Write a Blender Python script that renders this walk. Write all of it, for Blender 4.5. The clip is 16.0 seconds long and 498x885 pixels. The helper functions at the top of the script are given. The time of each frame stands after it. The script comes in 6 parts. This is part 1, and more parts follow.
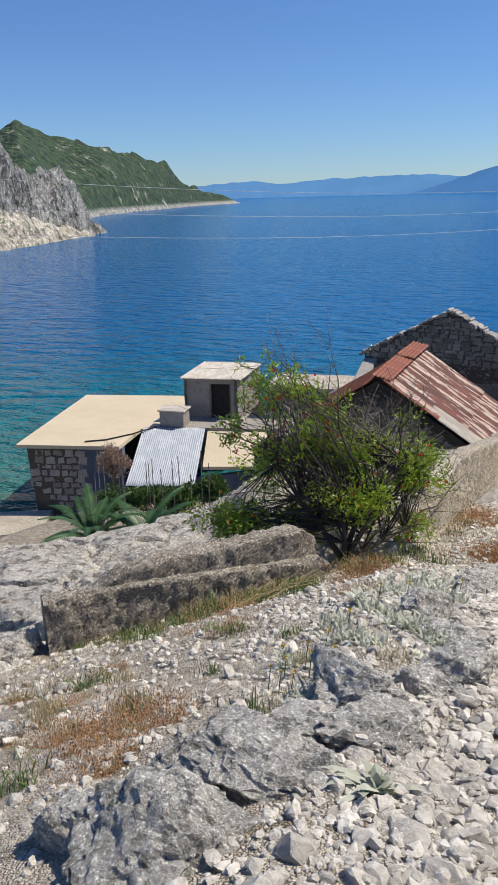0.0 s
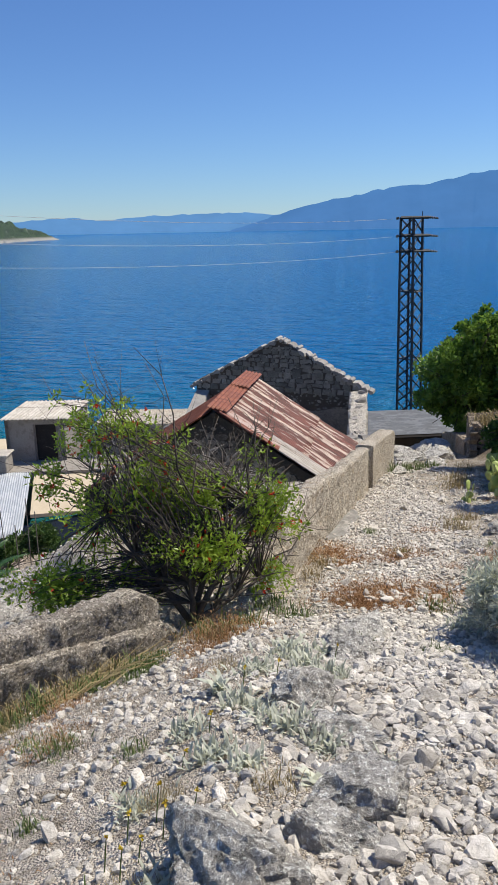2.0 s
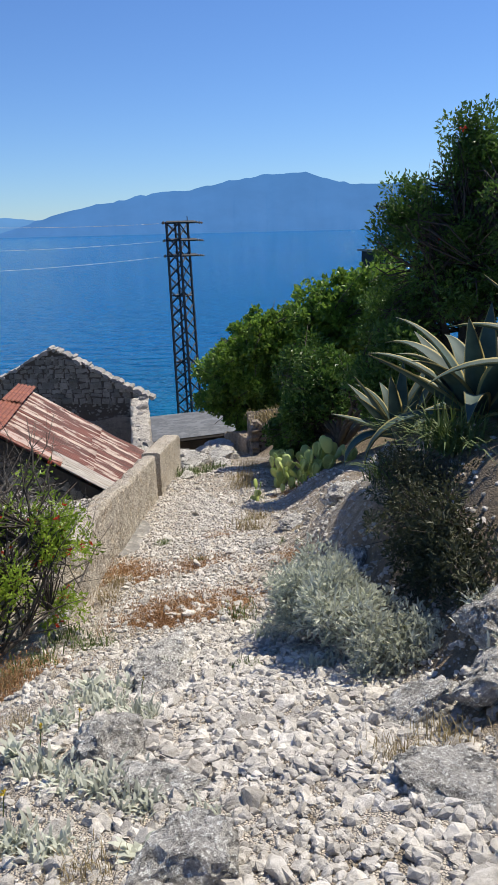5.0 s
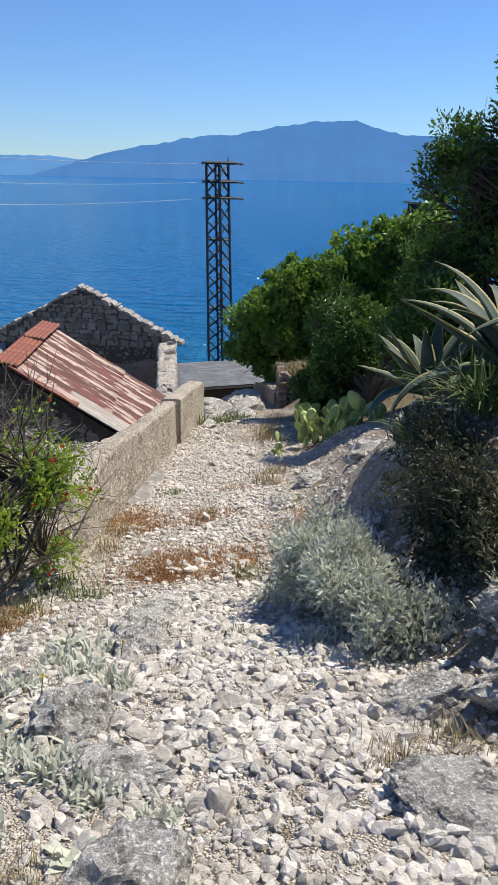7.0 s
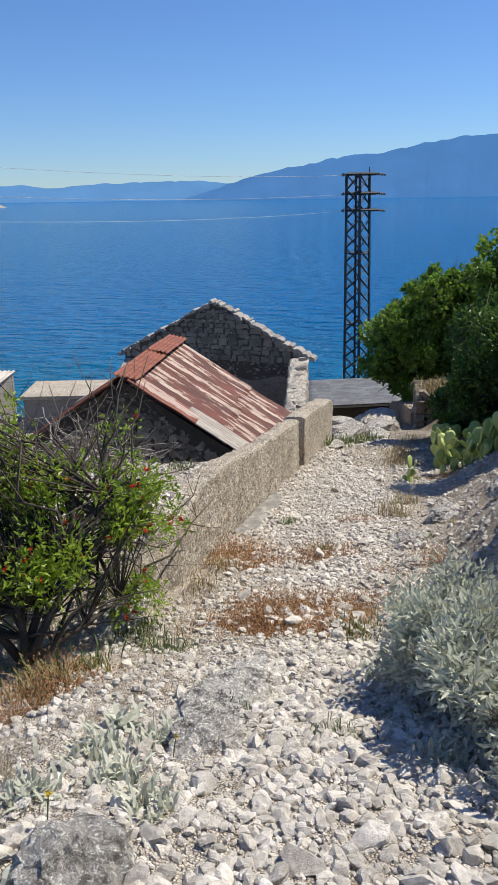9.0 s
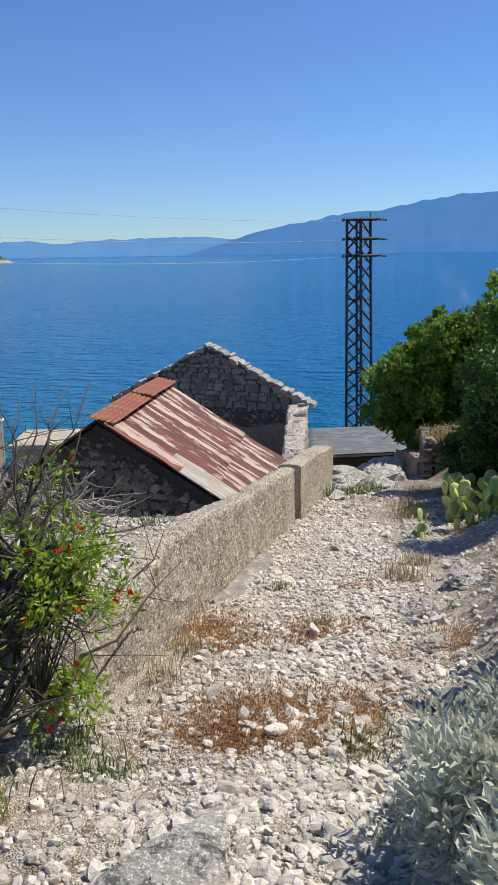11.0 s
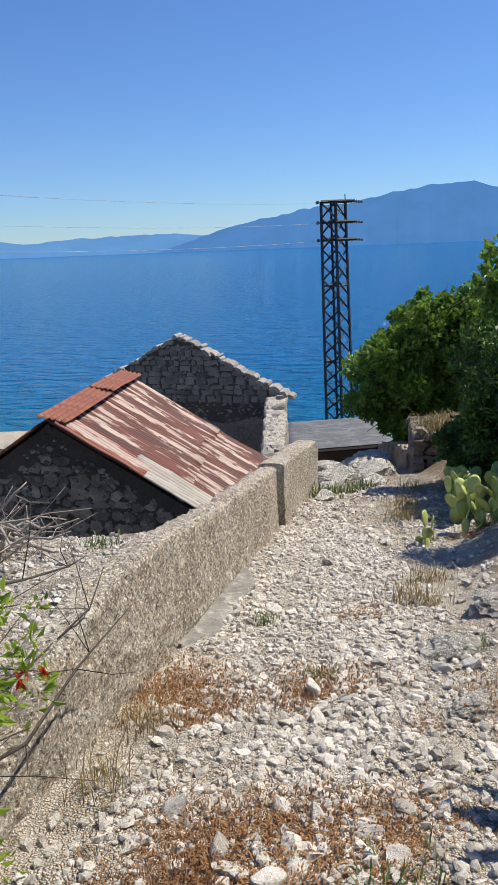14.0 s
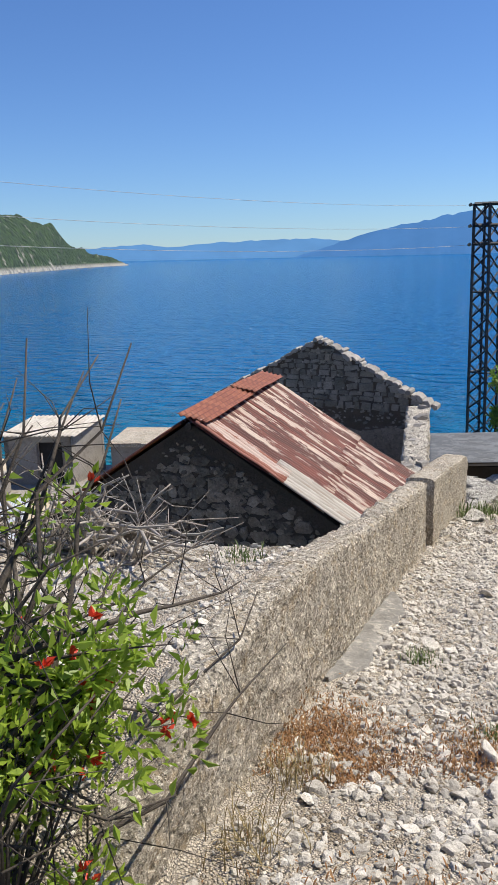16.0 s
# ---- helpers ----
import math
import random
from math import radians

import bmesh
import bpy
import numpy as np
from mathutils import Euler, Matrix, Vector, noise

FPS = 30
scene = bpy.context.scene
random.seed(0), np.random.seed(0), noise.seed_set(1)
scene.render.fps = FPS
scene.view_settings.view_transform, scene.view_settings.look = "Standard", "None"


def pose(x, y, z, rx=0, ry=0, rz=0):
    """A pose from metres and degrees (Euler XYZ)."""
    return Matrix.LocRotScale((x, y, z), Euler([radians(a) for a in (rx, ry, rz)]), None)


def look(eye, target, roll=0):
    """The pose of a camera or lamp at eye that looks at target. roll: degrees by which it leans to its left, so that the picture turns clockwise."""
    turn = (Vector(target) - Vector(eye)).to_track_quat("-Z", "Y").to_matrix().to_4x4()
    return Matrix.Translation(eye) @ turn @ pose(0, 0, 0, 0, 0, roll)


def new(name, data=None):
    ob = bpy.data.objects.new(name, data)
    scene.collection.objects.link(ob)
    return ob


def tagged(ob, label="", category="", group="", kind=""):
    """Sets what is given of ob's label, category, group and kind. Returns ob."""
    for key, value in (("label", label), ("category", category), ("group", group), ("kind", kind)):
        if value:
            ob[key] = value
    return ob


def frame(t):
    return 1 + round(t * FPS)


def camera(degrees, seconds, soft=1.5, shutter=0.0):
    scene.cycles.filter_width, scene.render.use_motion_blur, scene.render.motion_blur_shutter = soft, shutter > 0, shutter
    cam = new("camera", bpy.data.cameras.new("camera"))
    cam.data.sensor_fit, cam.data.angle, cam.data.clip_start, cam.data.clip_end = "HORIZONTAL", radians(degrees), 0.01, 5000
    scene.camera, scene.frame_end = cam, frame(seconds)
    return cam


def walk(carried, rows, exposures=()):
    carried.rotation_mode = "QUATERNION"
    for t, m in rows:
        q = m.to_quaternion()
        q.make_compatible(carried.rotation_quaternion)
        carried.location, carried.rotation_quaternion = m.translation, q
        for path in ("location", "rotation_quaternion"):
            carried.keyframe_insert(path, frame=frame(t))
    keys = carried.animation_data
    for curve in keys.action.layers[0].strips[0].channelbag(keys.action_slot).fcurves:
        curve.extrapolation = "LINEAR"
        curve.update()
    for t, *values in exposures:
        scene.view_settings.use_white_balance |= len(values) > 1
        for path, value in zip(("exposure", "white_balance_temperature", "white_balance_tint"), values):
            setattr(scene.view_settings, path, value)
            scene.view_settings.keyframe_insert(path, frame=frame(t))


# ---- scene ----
cam = camera(36.6, 16.0, soft=0.8)
PATH = [
    (0, (0.938, -1.925, 2.272), (0.444, -0.09, 1.649), -1.4),
    (0.5, (0.912, -1.734, 2.274), (0.737, 0.18, 1.721), -2.0),
    (1, (0.865, -1.488, 2.215), (0.971, 0.451, 1.736), -1.7),
    (1.5, (0.841, -1.167, 2.095), (0.955, 0.774, 1.625), -1.0),
    (2, (0.746, -0.79, 1.998), (0.682, 1.133, 1.452), -1.1),
    (2.5, (0.703, -0.526, 1.957), (0.48, 1.355, 1.317), -2.8),
    (3, (0.698, -0.378, 1.945), (0.471, 1.505, 1.31), -4.0),
    (3.5, (0.721, -0.379, 1.956), (0.683, 1.531, 1.364), -4.2),
    (4, (0.752, -0.401, 1.954), (0.949, 1.507, 1.387), -3.9),
    (4.5, (0.764, -0.42, 1.957), (1.177, 1.463, 1.423), -2.6),
    (4.7, (0.766, -0.426, 1.958), (1.261, 1.438, 1.427), -1.6),
    (6.8, (0.98, -0.007, 1.815), (1.425, 1.827, 1.152), 1.2),
    (7, (1.05, 0.06, 1.765), (1.46, 1.901, 1.101), 1.2),
    (7.5, (1.178, 0.303, 1.697), (1.494, 2.164, 1.036), 2.8),
    (8, (1.327, 0.525, 1.67), (1.541, 2.41, 1.037), 4.0),
    (8.5, (1.432, 0.734, 1.565), (1.492, 2.634, 0.942), 0.8),
    (9, (1.428, 1.069, 1.468), (1.478, 2.97, 0.848), -0.8),
    (9.2, (1.501, 1.161, 1.425), (1.558, 3.059, 0.797), -1.0),
    (11.3, (1.7, 2.509, 1.004), (1.744, 4.449, 0.523), -0.8),
    (11.5, (1.737, 2.613, 0.983), (1.798, 4.545, 0.469), -1.0),
    (12, (1.797, 2.844, 0.943), (1.862, 4.767, 0.399), -2.4),
    (12.5, (1.742, 3.115, 0.885), (1.804, 5.037, 0.337), -2.7),
    (13, (1.774, 3.375, 0.805), (1.805, 5.288, 0.221), -3.1),
    (13.5, (1.752, 3.603, 0.729), (1.821, 5.507, 0.121), -2.5),
    (14, (1.748, 3.8, 0.684), (1.851, 5.734, 0.182), -2.2),
    (14.5, (1.718, 4.045, 0.663), (1.831, 5.996, 0.24), -2.9),
    (15, (1.606, 4.196, 0.659), (1.74, 6.146, 0.232), -3.2),
    (15.5, (1.522, 4.291, 0.622), (1.52, 6.239, 0.167), -2.2),
    (16, (1.512, 4.34, 0.583), (1.28, 6.267, 0.103), -1.3),
]
walk(cam, [(t, look(eye, target, roll)) for t, eye, target, roll in PATH],
     [(0, 0.0), (2.5, 0.08), (4.5, 0.12), (7, 0.22), (9, 0.1), (12.5, 0.16), (16, 0.15)])

# ---- sky and sun ----
SUN = Vector((0.5, 0.22, 0.84)).normalized()
world = bpy.data.worlds.new("sky")
scene.world = world
world.use_nodes = True
wn = world.node_tree
sky = wn.nodes.new("ShaderNodeTexSky")
sky.sky_type, sky.sun_disc = "NISHITA", False
sky.sun_elevation = math.asin(SUN.z)
sky.sun_rotation = math.atan2(SUN.x, SUN.y)
sky.air_density, sky.dust_density, sky.ozone_density = 1.0, 0.0, 2.2
background = wn.nodes["Background"]
background.inputs["Strength"].default_value = 0.08
tint = wn.nodes.new("ShaderNodeMix")
tint.data_type, tint.blend_type = "RGBA", "MULTIPLY"
tint.inputs[0].default_value, tint.inputs[7].default_value = 1.0, (0.68, 0.95, 1.4, 1)
wn.links.new(sky.outputs[0], tint.inputs[6])
wn.links.new(tint.outputs[2], background.inputs["Color"])
sun = new("sun", bpy.data.lights.new("sun", "SUN"))
sun.data.energy, sun.data.angle, sun.data.color = 5.0, radians(0.53), (1.0, 0.92, 0.79)
sun.matrix_world = look((0, 0, 60), Vector((0, 0, 60)) - SUN)
SEA = -11.5


# ---- materials ----
def shader(name, rough=0.85, metallic=0.0):
    m = bpy.data.materials.new(name)
    m.use_nodes = True
    b = m.node_tree.nodes["Principled BSDF"]
    b.inputs["Roughness"].default_value, b.inputs["Metallic"].default_value = rough, metallic
    return m, m.node_tree, b


def node(tree, kind, **values):
    n = tree.nodes.new("ShaderNode" + kind)
    for key, value in values.items():
        n.inputs[key.replace("_", " ")].default_value = value
    return n


def coords(tree, stretch=(1, 1, 1), turn=0.0, world_space=False):
    m = tree.nodes.new("ShaderNodeMapping")
    m.inputs["Scale"].default_value = stretch
    m.inputs["Rotation"].default_value = (0, 0, turn)
    if world_space:
        tree.links.new(tree.nodes.new("ShaderNodeNewGeometry").outputs["Position"], m.inputs["Vector"])
    else:
        tree.links.new(tree.nodes.new("ShaderNodeTexCoord").outputs["Object"], m.inputs["Vector"])
    return m.outputs[0]


def ramp(tree, value, stops):
    r = tree.nodes.new("ShaderNodeValToRGB")
    while len(r.color_ramp.elements) < len(stops):
        r.color_ramp.elements.new(0.5)
    for e, (p, c) in zip(r.color_ramp.elements, stops):
        e.position, e.color = p, (*c, 1) if len(c) == 3 else c
    tree.links.new(value, r.inputs[0])
    return r.outputs[0]


def grey(v):
    return (v, v, v)


def mixed(tree, factor, a, b, kind="MIX"):
    x = tree.nodes.new("ShaderNodeMix")
    x.data_type, x.blend_type = "RGBA", kind
    if isinstance(factor, float):
        x.inputs[0].default_value = factor
    else:
        tree.links.new(factor, x.inputs[0])
    for slot, v in ((6, a), (7, b)):
        if isinstance(v, tuple):
            x.inputs[slot].default_value = (*v, 1)
        else:
            tree.links.new(v, x.inputs[slot])
    return x.outputs[2]


def relief(tree, bsdf, height, strength, distance=0.02):
    b = tree.nodes.new("ShaderNodeBump")
    b.inputs["Strength"].default_value, b.inputs["Distance"].default_value = strength, distance
    tree.links.new(height, b.inputs["Height"])
    tree.links.new(b.outputs[0], bsdf.inputs["Normal"])


def noise_of(tree, vec, scale, detail=6.0, rough=0.6):
    n = node(tree, "TexNoise", Scale=scale, Detail=detail, Roughness=rough)
    tree.links.new(vec, n.inputs["Vector"])
    return n.outputs["Fac"]


def mineral(name, dark, mid, light, big=1.3, fine=28.0, rough=0.92, bump=0.6, depth=0.02, vary=0.0, stain=None, pits=0.0, pebbles=0.0, cracks=0.0, share=0.8, soil=None):
    """Stone, mortar or soil: broad patches, fine grain and relief; vary: spread between objects or islands."""
    m, tree, b = shader(name, rough)
    vec = coords(tree, world_space=True)
    broad, grain = noise_of(tree, vec, big, 4), noise_of(tree, vec, fine, 8, 0.7)
    colour = mixed(tree, 0.5, ramp(tree, broad, [(0.3, dark), (0.52, mid), (0.72, light)]), ramp(tree, grain, [(0.3, dark), (0.5, mid), (0.68, light)]))
    if stain:
        spots = ramp(tree, noise_of(tree, vec, big * 4.3, 7, 0.7), [(0.52, grey(0)), (0.62, grey(1))])
        colour = mixed(tree, spots, colour, stain)
    height = grain
    if pits:
        cells = node(tree, "TexVoronoi", Scale=pits)
        tree.links.new(vec, cells.inputs["Vector"])
        holes = ramp(tree, cells.outputs["Distance"], [(0.05, grey(0.0)), (0.45, grey(1.0))])
        few = ramp(tree, noise_of(tree, vec, pits * 0.2, 7, 0.7), [(0.5, grey(1.0)), (0.6, grey(0.0))])
        holes = mixed(tree, few, holes, grey(1.0))
        colour = mixed(tree, 1.0, colour, ramp(tree, holes, [(0.0, grey(0.14)), (0.7, grey(1.0))]), "MULTIPLY")
        height = mixed(tree, 0.5, grain, holes)
    if pebbles:
        cells = node(tree, "TexVoronoi", Scale=pebbles, Randomness=1.0)
        tree.links.new(vec, cells.inputs["Vector"])
        tone = ramp(tree, cells.outputs["Color"], [(0.0, grey(0.7)), (0.5, grey(1.05)), (1.0, grey(1.5))])
        # Gaps between pebbles darkened: crevice shadow multiplied into the colour.
        joint = ramp(tree, cells.outputs["Distance"], [(0.3, grey(1.0)), (0.78, grey(0.55))])
        colour = mixed(tree, share, colour, mixed(tree, 1.0, tone, joint, "MULTIPLY"), "MULTIPLY")
        height = mixed(tree, 0.7, grain, joint)
    if cracks:
        gap = ramp(tree, noise_of(tree, vec, cracks, 9, 0.75), [(0.36, grey(0.0)), (0.47, grey(1.0))])
        colour = mixed(tree, 1.0, colour, ramp(tree, gap, [(0.0, grey(0.5)), (1.0, grey(1.0))]), "MULTIPLY")
        lichen = ramp(tree, noise_of(tree, vec, fine * 1.6, 4, 0.8), [(0.54, grey(0.0)), (0.59, grey(0.85))])
        colour = mixed(tree, lichen, colour, tuple(min(1.0, 1.35 * v) for v in light))
        height = mixed(tree, 0.45, grain, gap)
    if soil:
        mask = tree.nodes.new("ShaderNodeAttribute")
        mask.attribute_name = "soil"
        patch = tree.nodes.new("ShaderNodeMath")
        patch.operation = "MULTIPLY_ADD"
        patch.inputs[1].default_value = 1.0
        tree.links.new(noise_of(tree, vec, 6.0, 7, 0.7), patch.inputs[2])
        tree.links.new(mask.outputs["Fac"], patch.inputs[0])
        earth = ramp(tree, noise_of(tree, vec, 14.0, 8, 0.7), [(0.3, tuple(0.6 * v for v in soil)), (0.7, tuple(1.5 * v for v in soil))])
        colour = mixed(tree, ramp(tree, patch.outputs[0], [(0.62, grey(0.0)), (0.95, grey(1.0))]), colour, earth)
    if vary:
        info = tree.nodes.new("ShaderNodeObjectInfo").outputs["Random"]
        isle = tree.nodes.new("ShaderNodeNewGeometry").outputs["Random Per Island"]
        add = tree.nodes.new("ShaderNodeMath")
        tree.links.new(info, add.inputs[0]), tree.links.new(isle, add.inputs[1])
        frac = tree.nodes.new("ShaderNodeMath")
        frac.operation = "FRACT"
        tree.links.new(add.outputs[0], frac.inputs[0])
        tone = ramp(tree, frac.outputs[0], [(0.0, grey(1 - vary)), (0.6, grey(1.0)), (1.0, grey(1 + vary * 0.5))])
        colour = mixed(tree, 1.0, colour, tone, "MULTIPLY")
    tree.links.new(colour, b.inputs["Base Color"])
    relief(tree, b, height, bump, depth)
    return m


def leafy(name, dark, light, rough=0.45, through_light=0.25):
    m, tree, b = shader(name, rough)
    isle = tree.nodes.new("ShaderNodeNewGeometry").outputs["Random Per Island"]
    patch = noise_of(tree, coords(tree, world_space=True), 2.0, 2)
    colour = mixed(tree, 0.5, ramp(tree, isle, [(0.0, dark), (1.0, light)]), ramp(tree, patch, [(0.3, dark), (0.7, light)]))
    tree.links.new(colour, b.inputs["Base Color"])
    if through_light:
        glow = tree.nodes.new("ShaderNodeBsdfTranslucent")
        tree.links.new(colour, glow.inputs["Color"])
        mix = tree.nodes.new("ShaderNodeMixShader")
        mix.inputs[0].default_value = through_light
        tree.links.new(b.outputs[0], mix.inputs[1]), tree.links.new(glow.outputs[0], mix.inputs[2])
        tree.links.new(mix.outputs[0], tree.nodes["Material Output"].inputs["Surface"])
    return m


LIME_WHITE = mineral("white_limestone", (0.29, 0.26, 0.216), (0.625, 0.583, 0.512), (0.86, 0.825, 0.76), 5.0, 34, bump=0.8, depth=0.02, vary=0.3)
LIME_GREY = mineral("weathered_limestone", (0.2, 0.185, 0.162), (0.49, 0.462, 0.412), (0.78, 0.75, 0.69), 3.4, 34, bump=1.0, depth=0.07, vary=0.12, cracks=11.0)
GRAVEL = mineral("path_soil", (0.41, 0.345, 0.255), (0.66, 0.58, 0.47), (0.85, 0.78, 0.67), 1.1, 55, bump=1.0, depth=0.05, stain=(0.34, 0.28, 0.2), pebbles=85.0, share=0.85, soil=(0.25, 0.195, 0.13))
RUBBLE = mineral("masonry_stone", (0.2, 0.19, 0.17), (0.33, 0.31, 0.285), (0.47, 0.45, 0.41), 3.0, 35, bump=0.8, vary=0.3)
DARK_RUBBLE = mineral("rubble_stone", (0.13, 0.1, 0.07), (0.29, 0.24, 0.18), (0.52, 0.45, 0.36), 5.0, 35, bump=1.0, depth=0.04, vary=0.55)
GABLE_STONE = mineral("gable_stone", (0.14, 0.124, 0.1), (0.28, 0.252, 0.212), (0.44, 0.405, 0.35), 3.0, 35, bump=0.9, vary=0.4)
# Brown render, set darker than its own tone to carry the gable's shade.
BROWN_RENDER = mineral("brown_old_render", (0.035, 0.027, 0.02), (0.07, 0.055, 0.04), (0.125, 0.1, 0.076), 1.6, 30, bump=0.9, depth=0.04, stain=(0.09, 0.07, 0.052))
# Lighter copy of the masonry: sunlight on the pebbly side wall put into colour.
RUBBLE_PALE = mineral("pale_rubble", (0.22, 0.195, 0.16), (0.44, 0.405, 0.35), (0.66, 0.62, 0.55), 3.0, 30, bump=1.0, depth=0.05, cracks=14.0)
MORTAR = mineral("old_mortar", (0.06, 0.047, 0.034), (0.1, 0.08, 0.06), (0.16, 0.13, 0.1), 2.0, 40, bump=0.8)
PLASTER = mineral("grey_render", (0.2, 0.18, 0.155), (0.31, 0.285, 0.25), (0.4, 0.37, 0.33), 0.9, 30, bump=0.4, stain=(0.24, 0.21, 0.18))
BROWN_PLASTER = mineral("brown_plaster", (0.12, 0.1, 0.08), (0.22, 0.19, 0.155), (0.33, 0.29, 0.24), 1.4, 26, bump=0.8, depth=0.03, stain=(0.14, 0.115, 0.09), cracks=12.0)
CONCRETE = mineral("pitted_concrete", (0.2, 0.165, 0.12), (0.45, 0.395, 0.31), (0.7, 0.645, 0.55), 1.6, 26, bump=1.0, depth=0.05, stain=(0.48, 0.39, 0.27), pits=34.0, cracks=40.0)
OLD_CONCRETE = mineral("weathered_concrete", (0.12, 0.105, 0.082), (0.31, 0.275, 0.225), (0.56, 0.515, 0.44), 1.6, 26, bump=1.0, depth=0.05, stain=(0.26, 0.22, 0.17), pits=36.0, cracks=40.0)
TAN_ROOF = mineral("sand_roof_coating", (0.5, 0.41, 0.28), (0.58, 0.49, 0.345), (0.64, 0.55, 0.4), 0.5, 12, bump=0.1)


def water_material():
    m, tree, b = shader("sea_water", 0.11)
    b.inputs["IOR"].default_value = 1.33
    b.inputs["Specular IOR Level"].default_value = 0.14
    vec = coords(tree, world_space=True)
    sep = tree.nodes.new("ShaderNodeSeparateXYZ")
    tree.links.new(vec, sep.inputs[0])
    depth = tree.nodes.new("ShaderNodeMapRange")
    for slot, v in ((1, 26.0), (2, 95.0)):
        depth.inputs[slot].default_value = v
    tree.links.new(sep.outputs[1], depth.inputs[0])
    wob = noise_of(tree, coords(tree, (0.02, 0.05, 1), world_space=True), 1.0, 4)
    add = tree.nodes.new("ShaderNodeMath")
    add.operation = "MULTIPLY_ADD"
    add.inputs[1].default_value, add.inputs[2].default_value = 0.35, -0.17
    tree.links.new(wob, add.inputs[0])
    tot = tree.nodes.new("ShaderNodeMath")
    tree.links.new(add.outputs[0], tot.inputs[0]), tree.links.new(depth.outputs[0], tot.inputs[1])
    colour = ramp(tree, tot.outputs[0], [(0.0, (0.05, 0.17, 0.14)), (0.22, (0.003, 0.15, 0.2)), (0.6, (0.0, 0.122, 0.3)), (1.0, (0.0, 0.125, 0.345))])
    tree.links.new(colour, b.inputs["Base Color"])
    waves = noise_of(tree, coords(tree, (0.5, 1.0, 1), 0.35, True), 0.62, 4, 0.6)
    swell = noise_of(tree, coords(tree, (0.3, 1.0, 1), 0.3, True), 0.13, 4, 0.6)
    both = mixed(tree, 0.4, waves, swell)
    relief(tree, b, both, 1.0, 4.4)
    return m


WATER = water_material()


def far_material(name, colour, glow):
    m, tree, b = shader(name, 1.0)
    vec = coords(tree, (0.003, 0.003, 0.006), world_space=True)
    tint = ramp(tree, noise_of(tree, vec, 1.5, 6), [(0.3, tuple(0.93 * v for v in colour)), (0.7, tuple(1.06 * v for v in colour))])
    # Haze painted in: an even blue glow replaces nearly all real lighting.
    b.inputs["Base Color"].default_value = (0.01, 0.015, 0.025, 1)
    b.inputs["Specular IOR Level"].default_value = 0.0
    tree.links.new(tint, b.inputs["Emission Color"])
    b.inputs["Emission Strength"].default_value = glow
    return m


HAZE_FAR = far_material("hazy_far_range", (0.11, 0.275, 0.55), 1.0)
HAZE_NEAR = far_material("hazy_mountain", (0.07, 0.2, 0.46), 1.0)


def wooded(name):
    m, tree, b = shader(name, 0.95)
    vec = coords(tree, (1, 1, 1), world_space=True)
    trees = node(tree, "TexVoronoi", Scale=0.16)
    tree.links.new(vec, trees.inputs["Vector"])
    # Crowns lighter at their centres; the shade between them is put into the colour.
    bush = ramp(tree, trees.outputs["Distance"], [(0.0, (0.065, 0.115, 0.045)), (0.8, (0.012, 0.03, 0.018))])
    bare = ramp(tree, noise_of(tree, vec, 0.045, 9, 0.75), [(0.58, grey(0)), (0.64, grey(1))])
    sep = tree.nodes.new("ShaderNodeSeparateXYZ")
    tree.links.new(vec, sep.inputs[0])
    shore = tree.nodes.new("ShaderNodeMapRange")
    for slot, v in ((1, SEA + 7), (2, SEA + 3)):
        shore.inputs[slot].default_value = v
    tree.links.new(sep.outputs[2], shore.inputs[0])
    top = tree.nodes.new("ShaderNodeMath")
    top.operation = "MAXIMUM"
    tree.links.new(bare, top.inputs[0]), tree.links.new(shore.outputs[0], top.inputs[1])
    colour = mixed(tree, top.outputs[0], bush, (0.36, 0.34, 0.29))
    tree.links.new(colour, b.inputs["Base Color"])
    relief(tree, b, trees.outputs["Distance"], 1.0, 4.0)
    return m


WOODS = wooded("maquis_hillside")
CLIFF = mineral("cliff_limestone", (0.07, 0.066, 0.058), (0.25, 0.235, 0.205), (0.5, 0.475, 0.43), 0.07, 0.45, bump=1.0, depth=2.0, stain=(0.035, 0.055, 0.018), cracks=0.13)

CLIFF_FOOT = mineral("beige_shore_rock", (0.2, 0.17, 0.125), (0.42, 0.37, 0.29), (0.62, 0.57, 0.48), 0.09, 0.7, bump=1.0, depth=1.0, stain=(0.05, 0.085, 0.022), cracks=0.3)


def rusted(name, base, rust, pale, share, stretch):
    """Corrugated sheet: streaks of rust, primer and flaked paint that run down the slope."""
    m, tree, b = shader(name, 0.7, 0.0)
    vec = coords(tree, stretch)
    streak, broad = noise_of(tree, vec, 2.6, 8, 0.7), noise_of(tree, coords(tree, (1.0, 2.2, 1.0)), 0.8, 5)
    colour = mixed(tree, ramp(tree, streak, [(share - 0.05, grey(0)), (share + 0.05, grey(1))]), base, rust)
    flakes = noise_of(tree, coords(tree, (stretch[0] * 1.1, stretch[1] * 0.42, 1)), 2.0, 9, 0.68)
    colour = mixed(tree, ramp(tree, flakes, [(0.51, grey(0)), (0.54, grey(1))]), colour, pale)
    colour = mixed(tree, ramp(tree, broad, [(0.35, grey(0.0)), (0.7, grey(0.4))]), colour, rust)
    tree.links.new(colour, b.inputs["Base Color"])
    relief(tree, b, flakes, 0.3, 0.01)
    return m


